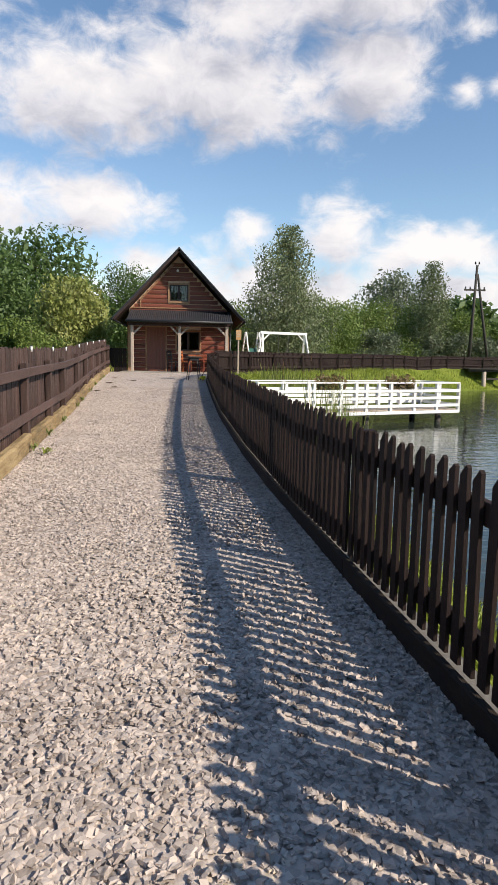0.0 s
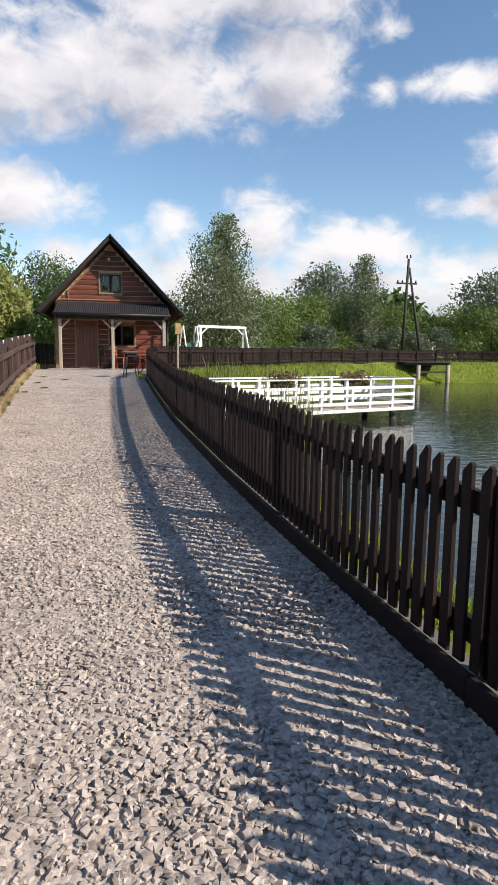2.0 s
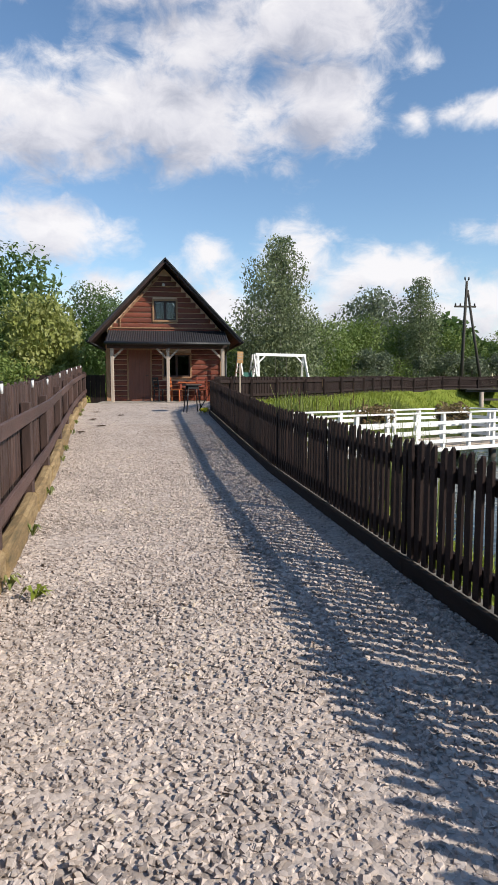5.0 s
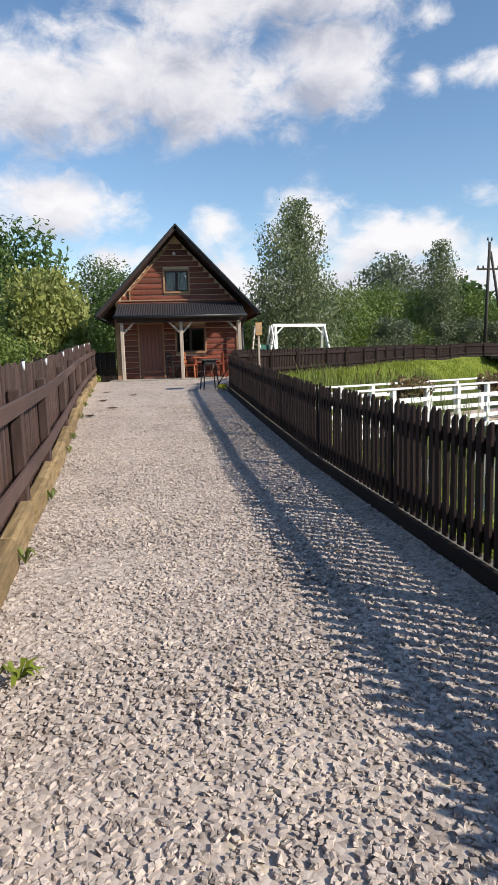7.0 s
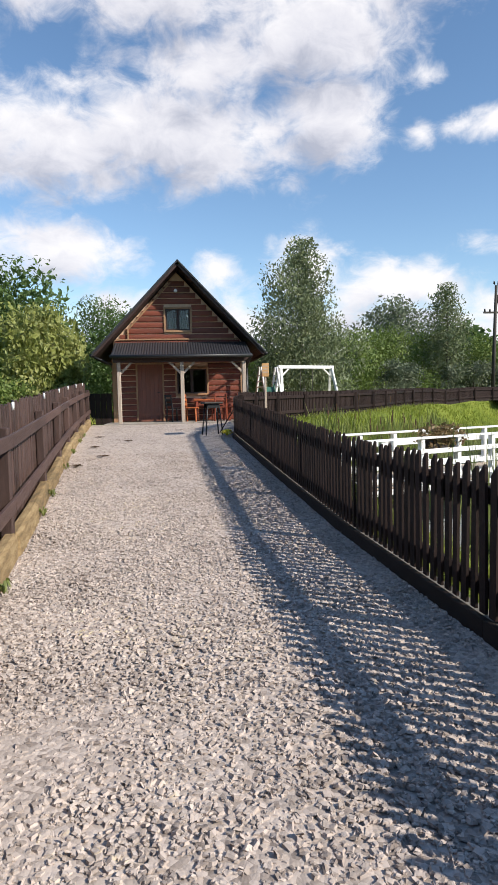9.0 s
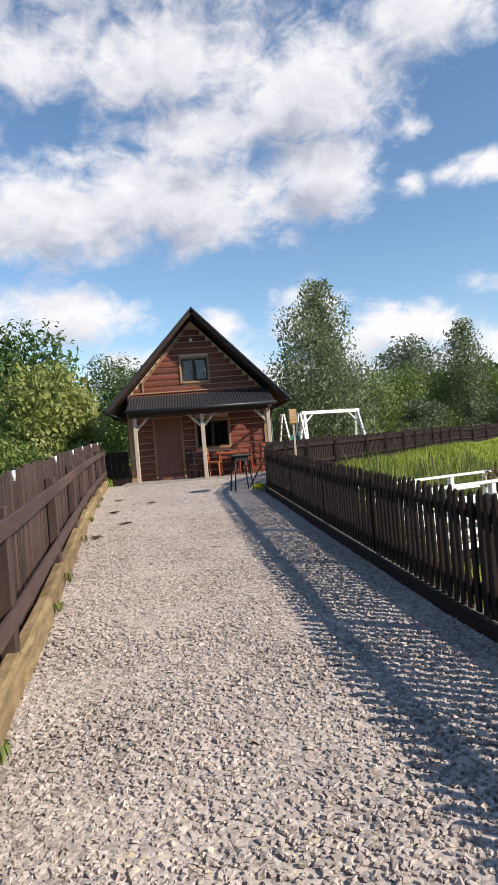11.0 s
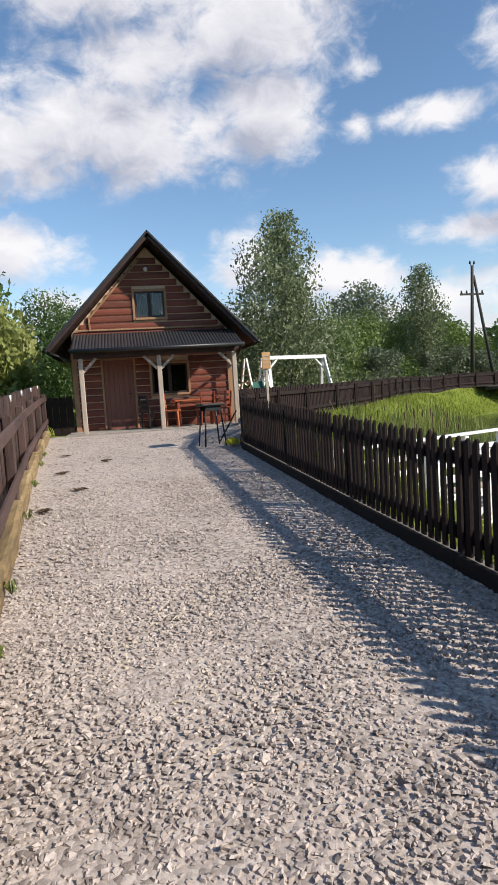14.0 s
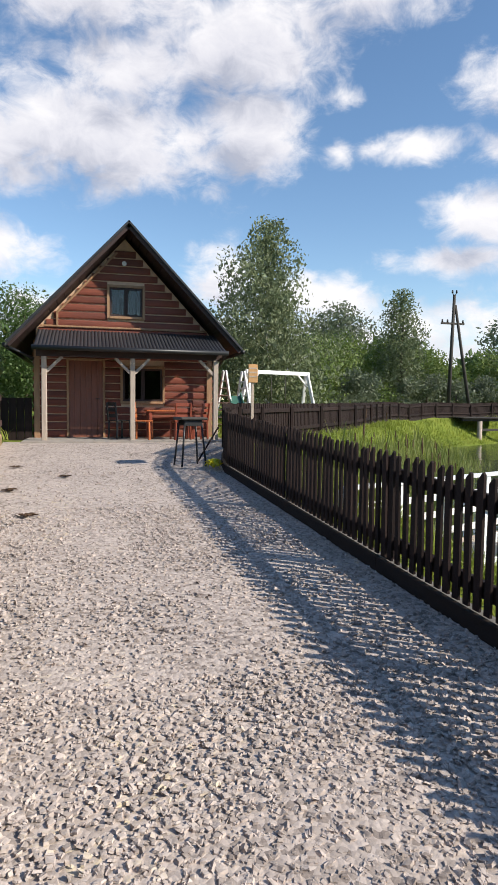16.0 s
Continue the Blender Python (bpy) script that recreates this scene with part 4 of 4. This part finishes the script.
def tree(name, x, y, height, width, leaf, label, seed, n=6000, size=0.12, style="round", bark=None, base_h=0.2, droop=0.0, lobes=16):
    rng = np.random.default_rng(seed)
    z = land_z(x, y)
    e = empty(name, (x, y, z), label, "tree")
    bm = bmesh.new()
    limbs(bm, rng, (0, 0, -0.2), (0, 0, height * 0.92), 0.02 * height * 0.6 + 0.03, width * 0.32, 12)
    mesh_object("trunk", bm, bark or M_BARK, e, True)
    centres, radii = [], []
    for i in range(lobes):
        u = (i + 0.5) / lobes
        if style == "cone":
            zz, rr = base_h + (1 - base_h) * u, (1.0 - u) ** 0.6 * (0.7 + 0.3 * min(1, u * 4))
        elif style == "egg":
            zz, rr = base_h + (1 - base_h) * u, math.sin(math.pi * min(1, 0.16 + 0.84 * u)) ** 0.7
        else:
            zz, rr = base_h + (0.92 - base_h) * u, math.sin(math.pi * (0.22 + 0.66 * u)) ** 0.6
        ang = i * 2.4 + rng.random()
        off = rr * width * 0.5 * (rng.uniform(0.1, 0.98) if style == "cone" else rng.uniform(0.35, 0.78))
        s = width * ((0.04 + 0.095 * rr) if style == "cone" else (0.15 + 0.17 * rr)) * rng.uniform(0.8, 1.15)
        centres.append((math.cos(ang) * off, math.sin(ang) * off, zz * height - s * 0.2))
        radii.append((s, s, s * (1.5 if style == "cone" else 1.2 if style == "egg" else 0.8) * rng.uniform(0.75, 1.3)))
    v, f = leaf_cloud(rng, centres, radii, int(n * 1.15), size * 0.8, 0, droop)
    v[:, 2] = np.maximum(v[:, 2], 0.02)
    v[:, 2] = np.minimum(v[:, 2], height * 1.01)
    tagged(ob_from("crown", raw_mesh("crown", v, f), leaf, e), kind="stuff")
    return e


def thicket(name, pts, leaf, label, seed, n, size, droop=0.0):
    """A bank of bushes: pts of x, y, top height, half width."""
    rng = np.random.default_rng(seed)
    centres, radii = [], []
    e = empty(name, (pts[0][0], pts[0][1], land_z(pts[0][0], pts[0][1])), label, "bushes")
    for x, y, h, w in pts:
        z = land_z(x, y)
        tube("stem", (x, y, z - 0.1), (x, y, z + h * 0.7), 0.05 * w + 0.02, 0.02, M_BARK, e, 6)
        for i in range(5):
            ang = rng.random() * 6.3
            u = (i + 0.5) / 5
            s = w * rng.uniform(0.5, 0.75)
            off = w * 0.6 * (1 - 0.5 * u)
            centres.append((x + math.cos(ang) * off, y + math.sin(ang) * off, z + h * (0.12 + 0.70 * u)))
            radii.append((s, s, h * 0.22))
    v, f = leaf_cloud(rng, centres, radii, int(n * 1.15), size * 0.8, 0, droop)
    tagged(ob_from("foliage", raw_mesh("foliage", v, f), leaf, e), kind="stuff")
    adopt(e)


def dock():
    e = empty("jetty", (20, 44.5, WATER), "dark wooden jetty on posts at the far bank", "jetty")
    x0, x1, y0, y1, z = 20.2, 24.0, 46.7, 50.2, 1.14
    for i in range(26):
        a = x0 + (x1 - x0) * i / 26
        box("plank", (a + 0.004, y0, z), (a + (x1 - x0) / 26 - 0.004, y1, z + 0.05), M_POLE, e, 0)
    for y in (y0 + 0.2, y1 - 0.3):
        box("joist", (x0, y, z - 0.18), (x1, y + 0.12, z - 0.004), M_POLE, e)
    for x in (x0 + 1.2, x1 - 0.15):
        for y in (y0 + 0.2,):
            tube("pile", (x, y, -1.7), (x, y, z - 0.18), 0.17, 0.16, M_POST, e)
    box("brace", (x0 + 1.2, y0 + 0.18, 0.35), (x1 - 0.15, y0 + 0.26, 0.50), M_POLE, e)
    adopt(e)


dock()


def sign():
    x, y = 1.45, 26.0
    z = land_z(x, y)
    e = empty("notice_board", (x, y, z), "small faded orange notice board on a wooden pole", "sign")
    beam("pole", (x, y, z - 0.1), (x, y, 2.72), 0.06, 0.06, M_PALE, e)
    box("board", (x - 0.105, y - 0.06, 2.32), (x + 0.105, y - 0.034, 2.72), M_SIGN, e)
    for i in range(3):
        box("line", (x - 0.09, y - 0.066, 2.62 - 0.09 * i), (x + 0.09, y - 0.061, 2.65 - 0.09 * i), M_PALE, e, 0)
    adopt(e)


sign()


def swing():
    a, b = Vector((3.05, 32.75, 2.93)), Vector((5.4, 33.7, 2.93))
    d = (b - a).normalized()
    side = Vector((-d.y, d.x, 0))
    z = 0.95
    e = empty("garden_swing", ((a.x + b.x) / 2, (a.y + b.y) / 2, z), "white painted timber swing frame on the grass", "swing")
    beam("beam", a - d * 0.12, b + d * 0.12, 0.11, 0.13, M_WHITE, e)
    for p, sgn in ((a, -1), (b, 1)):
        for s in (-1, 1):
            q = p + side * (0.5 * s) + d * (0.18 * sgn)
            beam("leg", (q.x, q.y, z - 0.05), (p.x + side.x * 0.05 * s, p.y + side.y * 0.05 * s, p.z - 0.04), 0.10, 0.10, M_WHITE, e)
        beam("cross_bar", (p + side * 0.5 + d * 0.08 * sgn + Vector((0, 0, -1.25)))[:], (p - side * 0.5 + d * 0.08 * sgn + Vector((0, 0, -1.25)))[:], 0.07, 0.07, M_WHITE, e)
        q = p - d * (0.42 * sgn)
        beam("brace", (q.x, q.y, q.z - 0.04), (p.x + d.x * 0.03 * sgn, p.y + d.y * 0.03 * sgn, p.z - 0.45), 0.06, 0.06, M_WHITE, e)
    for u in (0.38, 0.62):
        p = a.lerp(b, u)
        tube("rope", p, (p.x, p.y, z + 0.45), 0.012, 0.012, M_POLE, e, 6)
    p, q = a.lerp(b, 0.36), a.lerp(b, 0.64)
    beam("seat", (p.x, p.y, z + 0.45), (q.x, q.y, z + 0.45), 0.22, 0.035, M_PALE, e)
    adopt(e)
    # two climbing ladders and a slide beside the frame
    for k, off in enumerate((0.22, 0.95)):
        c = a - d * off
        lad = empty("climbing_ladder", (c.x, c.y, z), "white painted wooden ladder leaning beside the swing", "ladder", "ladders")
        for s in (-1, 1):
            beam("rail", (c.x + side.x * 0.62 * s, c.y + side.y * 0.62 * s, z - 0.04), (c.x + side.x * 0.06 * s, c.y + side.y * 0.06 * s, 2.92), 0.06, 0.08, M_WHITE, lad)
        for i in range(7):
            u = 0.12 + i * 0.12
            w = 0.62 * (1 - u) + 0.06 * u
            beam("rung", (c.x + side.x * w, c.y + side.y * w, z + 1.95 * u), (c.x - side.x * w, c.y - side.y * w, z + 1.95 * u), 0.04, 0.04, M_WHITE, lad)
        adopt(lad)
    c = a - d * 0.6
    sl = empty("slide", (c.x, c.y - 0.9, z), "small green plastic slide beside the swing", "slide")
    beam("chute", (c.x, c.y - 1.7, z + 0.06), (c.x, c.y - 0.1, z + 1.15), 0.42, 0.04, M_SLIDE, sl)
    for s in (-1, 1):
        beam("lip", (c.x + 0.2 * s, c.y - 1.7, z + 0.13), (c.x + 0.2 * s, c.y - 0.1, z + 1.22), 0.04, 0.14, M_SLIDE, sl)
    adopt(sl)


swing()


def power_pole():
    x, y = 22.4, 52.0
    z = land_z(x, y)
    e = empty("power_pole", (x, y, z), "old wooden power pole with a leaning strut and insulators", "pole")
    tube("mast", (x - 0.12, y, z - 0.3), (x + 0.15, y, 9.6), 0.15, 0.10, M_POLE, e)
    tube("strut", (x + 1.6, y - 0.2, z - 0.3), (x + 0.24, y, 8.9), 0.13, 0.09, M_POLE, e)
    box("cross_arm", (x - 0.85, y - 0.09, 7.55), (x + 0.95, y + 0.03, 7.68), M_POLE, e)
    for dx in (-0.75, -0.35, 0.45, 0.85):
        tube("insulator", (x + dx, y - 0.03, 7.68), (x + dx, y - 0.03, 7.88), 0.07, 0.05, M_DARK, e)
    for s in (-1, 1):
        tube("hook", (x + 0.15, y, 9.45), (x + 0.15 + 0.16 * s, y, 9.75), 0.03, 0.03, M_DARK, e)
        tube("insulator", (x + 0.15 + 0.16 * s, y, 9.72), (x + 0.15 + 0.16 * s, y, 9.92), 0.07, 0.05, M_DARK, e)
    adopt(e)


power_pole()

# ---- trees ----
tree("birch_tree", 4.9, 37.2, 8.1, 8.6, M_LEAF_BIRCH, "tall birch with loose hanging grey-green leaves", 1, 26000, 0.085, "cone", M_BIRCH, 0.08, 1.2, 80)
tree("slim_tree", 19.4, 53.5, 8.8, 3.7, M_LEAF_BIRCH, "slim green tree with a feathered top above the thicket", 2, 8000, 0.11, "egg", None, 0.2, 0.5, 40)
tree("silver_tree", 19.6, 66.0, 10.2, 6.5, M_LEAF_GREY, "hazy silver-green tree behind the thicket", 3, 5000, 0.2, "round", None, 0.4, 0.3, 14)
tree("silver_tree", 38.8, 66.0, 9.8, 8.0, M_LEAF_GREY, "hazy silver-green tree behind the far fence", 13, 5000, 0.22, "round", None, 0.35, 0.3, 14)
tree("dark_tree", 42.0, 60.0, 7.6, 8.0, M_LEAF_DEEP, "dark green tree beyond the far fence", 14, 6000, 0.2, "round", None, 0.15, 0.2, 16)
tree("round_tree", -6.7, 62.0, 9.2, 7.0, M_LEAF_DEEP, "round dark green tree behind the cabin", 4, 16000, 0.13, "round", None, 0.1, 0.1, 18)
tree("broad_tree", -15.2, 60.0, 11.9, 12.0, M_LEAF_DEEP, "broad dark green tree above the hedge", 5, 12000, 0.26, "round", None, 0.05, 0.1, 22)
tree("willow_tree", -6.7, 32.5, 4.5, 3.6, M_LEAF_PALE, "pale yellow-green willow with drooping sprays", 6, 12000, 0.12, "round", None, 0.05, 1.2, 24)
tree("willow_tree", -10.8, 25.0, 4.5, 5.0, M_LEAF_MID, "green willow bush beyond the brown fence", 7, 11000, 0.12, "round", None, 0.02, 0.8, 22)
tree("alder_tree", -11.2, 34.5, 6.4, 6.0, M_LEAF_DEEP, "dense green alder in the hedge", 8, 12000, 0.15, "round", None, 0.03, 0.2, 22)
thicket("hedge", [(-9.5, 19, 3.2, 2.2), (-8.4, 14, 2.6, 1.8), (-10.5, 10, 3.0, 2.4), (-9.5, 22, 3.3, 2.2), (-7.2, 27.5, 2.4, 1.5), (-6.6, 33, 3.0, 1.8), (-6.2, 38, 4.0, 2.2), (-9, 5, 2.8, 2.2)], M_LEAF_MID, "dense green bushes behind the brown fence", 9, 42000, 0.07, 0.2)
thicket("bushes", [(6.5, 43, 4.4, 2.6), (9.5, 47, 5.0, 2.8), (13, 51, 5.6, 3.2), (10.5, 54, 6.2, 3.4), (15.5, 54, 6.0, 3.2), (3.0, 44, 4.6, 2.6), (0.0, 46, 4.2, 2.6), (2.2, 40, 2.6, 1.6)], M_LEAF_MID, "thick green bushes beyond the curved fence", 10, 40000, 0.11, 0.1)
thicket("bushes", [(11.8, 45.5, 2.9, 1.3), (14.0, 48.0, 2.8, 1.5), (19.0, 52.4, 2.8, 1.5), (22.0, 54.4, 3.2, 1.8), (24.5, 54.5, 2.8, 1.6), (27.0, 55.0, 3.2, 1.8)], M_LEAF_GREY, "silvery bushes at the foot of the thicket", 11, 10500, 0.13, 0.1)
thicket("bushes", [(19, 57, 6.4, 3.2), (22, 58, 6.0, 3.2), (25, 58, 5.8, 3.0), (29, 57, 5.6, 3.2), (33, 56, 5.6, 3.2), (37, 54, 5.6, 3.2), (44, 50, 4.4, 3.0), (50, 45, 4.6, 3.2), (55, 38, 4.4, 3.2), (58, 28, 4.6, 3.4), (60, 17, 4.6, 3.4)], M_LEAF_MID, "green bushes along the far side of the pond", 12, 42000, 0.14, 0.1)
thicket("far_wood", [(x, 95 + 8 * math.sin(x * 0.3), 8.5 + 1.5 * math.sin(x * 1.7), 6.0) for x in range(-60, 91, 7)], M_LEAF_DEEP, "distant dark belt of woodland", 15, 30000, 0.8, 0.0)
# unseen ring added behind the camera: blocks bright low sky, darkens window reflections
thicket("far_wood", [(62 * math.sin(radians(a)), 62 * math.cos(radians(a)), 14 + 2 * math.sin(a * 1.7), 5.5) for a in range(102, 300, 6)], M_LEAF_DEEP, "unseen woodland belt added to block low sky light", 16, 20000, 1.0, 0.0)


# ---- grass, reeds and small plants ----
def blades(name, points, height, width, lean, mat, label, seed, category):
    rng = np.random.default_rng(seed)
    n = len(points)
    p = np.column_stack([points, land(points) - 0.02])
    ang = rng.random(n) * 6.283
    h = height * rng.uniform(0.5, 1.25, n)
    w = width * rng.uniform(0.7, 1.3, n)
    d = np.stack([np.cos(ang), np.sin(ang), 0 * ang], 1)
    tip = rng.normal(0, lean, (n, 3)) * h[:, None]
    tip[:, 2] = h
    mid = tip * 0.55
    mid[:, :2] *= 0.6
    v = np.stack([p - d * w[:, None], p + d * w[:, None], p + mid + d * w[:, None] * 0.8, p + tip, p + mid - d * w[:, None] * 0.8], 1).reshape(-1, 3)
    i = 5 * np.arange(n)[:, None]
    f = np.concatenate([i + (0, 1, 2), i + (0, 2, 4), i + (4, 2, 3)])
    ob = ob_from(name, raw_mesh(name, v, f), mat)
    return tagged(ob, label, category, "", "stuff")


def scatter(seed, n, x0, x1, y0, y1, d0, d1):
    rng = np.random.default_rng(seed)
    p = np.column_stack([rng.uniform(x0, x1, n), rng.uniform(y0, y1, n)])
    d = shore_distance(p)
    return p[(d > d0) & (d < d1)]


line_x = np.array([q[0] for q in FAR_LINE[:13]])
line_y = np.array([q[1] for q in FAR_LINE[:13]])


def inside_bank(p):
    return p[p[:, 1] < np.interp(p[:, 0], line_x, line_y) - 0.3]


blades("bank_grass", inside_bank(scatter(21, 90000, 0.6, 30, 23, 51, 0.1, 9)), 0.22, 0.012, 0.35, M_BLADE, "lush bright green grass on the pond bank", 21, "grass")
near = scatter(22, 26000, 0.5, 2.9, -2, 24, 0.0, 2.2)
near = near[near[:, 0] > np.interp(near[:, 1], [-6, 0, 2.4, 5.2, 8.5, 13, 17, 24.5], [1.83, 1.32, 1.11, 0.80, 0.58, 0.40, 0.29, 0.2]) + 0.14]
blades("fence_grass", near, 0.20, 0.008, 0.4, M_BLADE, "yellow-green grass on the bank behind the dark fence", 22, "grass")
blades("reeds", inside_bank(scatter(23, 9000, 2.0, 13, 22, 36, -1.2, 1.6)), 0.75, 0.016, 0.16, M_REED, "tall pale green reeds along the shore", 23, "reeds")
rng_r = np.random.default_rng(29)
clump = rng_r.normal((3.15, 14.8), (0.3, 0.5), (260, 2))
blades("water_reeds", clump, 1.75, 0.011, 0.10, M_REED, "loose clump of tall reeds in the shallow water", 29, "reeds")
field = scatter(24, 16000, -12, 4, 29, 44, 1, 99)
field = field[(field[:, 0] > 1.5) | (field[:, 1] > 36.6) | (field[:, 0] < -4)]
blades("meadow_grass", field, 0.3, 0.014, 0.35, M_BLADE, "rough green grass round the cabin", 24, "grass")


def cattails():
    rng = np.random.default_rng(31)
    pts = inside_bank(scatter(31, 90, 2.6, 9, 22.5, 31, -0.6, 1.6))
    bm = bmesh.new()
    for x, y in pts:
        z, h = land_z(x, y), rng.uniform(0.8, 1.35)
        lx, ly = rng.normal(0, 0.05, 2)
        add_tube(bm, (x, y, z), (x + lx, y + ly, z + h), 0.006, 0.004, 5)
        add_tube(bm, (x + lx * 0.85, y + ly * 0.85, z + h * 0.83), (x + lx, y + ly, z + h), 0.016, 0.014, 6)
    tagged(mesh_object("cattails", bm, M_CATTAIL), "brown cattail heads standing among the reeds", "reeds", "", "stuff")


cattails()


def flower_box(u, seed):
    p = DECK_A + DECK_DIR * (DECK_L * u) + DECK_DEPTH * 0.5
    c = DECK_A + DECK_DIR * (DECK_L * u)
    out = Vector((DECK_DIR.y, -DECK_DIR.x, 0)) * 0.16
    c = c - out
    e = empty("flower_box", (c.x, c.y, 0.66), "dark planter hung on the white deck rail with wilting flowers", "planter", "deck planters")
    m = Matrix.Translation((c.x, c.y, 0.62)) @ Matrix.Rotation(math.atan2(DECK_DIR.y, DECK_DIR.x), 4, "Z")
    bm = bmesh.new()
    add_box(bm, (-0.42, -0.085, 0.0), (0.42, 0.085, 0.20), 0.012, m)
    mesh_object("trough", bm, M_POLE, e)
    rng = np.random.default_rng(seed)
    v, f = leaf_cloud(rng, [(c.x + 0.25 * k * DECK_DIR.x, c.y + 0.25 * k * DECK_DIR.y, 0.86) for k in (-1.2, 0, 1.2)], [(0.28, 0.26, 0.27)] * 3, 900, 0.045)
    tagged(ob_from("flowers", raw_mesh("flowers", v, f), M_FLOWER, e), kind="stuff")
    adopt(e)


flower_box(0.34, 41)
flower_box(0.69, 42)


def weed(x, y, r, h, mat, label, seed, n=40):
    rng = np.random.default_rng(seed)
    z = path_height(y)
    e = empty("weed", (x, y, z), label, "plant", "path weeds")
    v = []
    for i in range(n):
        a, l = rng.random() * 6.283, r * rng.uniform(0.5, 1.0)
        d, s = np.array((math.cos(a), math.sin(a), 0)), np.array((-math.sin(a), math.cos(a), 0)) * l * 0.16
        o = np.array((x, y, z))
        m = o + d * l * 0.55 + np.array((0, 0, h * rng.uniform(0.5, 1.0)))
        t = o + d * l + np.array((0, 0, h * rng.uniform(0.1, 0.7)))
        v += [o, m + s, t, m - s]
    ob_from("leaves", raw_mesh("leaves", v, np.arange(4 * n).reshape(n, 4)), mat, e)
    adopt(e)


weed(-2.0, 8.2, 0.13, 0.08, M_BLADE, "small green weed growing through the gravel", 51, 16)
weed(0.02, 23.0, 0.22, 0.16, M_YELLOW, "small yellow flowering weed at the foot of the fence", 52, 40)
for i, (wx, wy) in enumerate(((-3.05, 21.2), (-2.7, 19.6), (-3.2, 23.4), (-2.4, 22.3), (-3.0, 18.4))):
    weed(wx, wy, 0.15, 0.03, M_CATTAIL, "flat withered weed in the gravel", 80 + i, 22)
rng_w = random.Random(77)
for i in range(9):
    wy = 8 + i * 2.0 + rng_w.uniform(-0.6, 0.6)
    weed(left_x(wy) + 0.04, wy, 0.10, 0.12, M_REED, "dry grass tuft at the foot of the timber edging", 60 + i, 14)
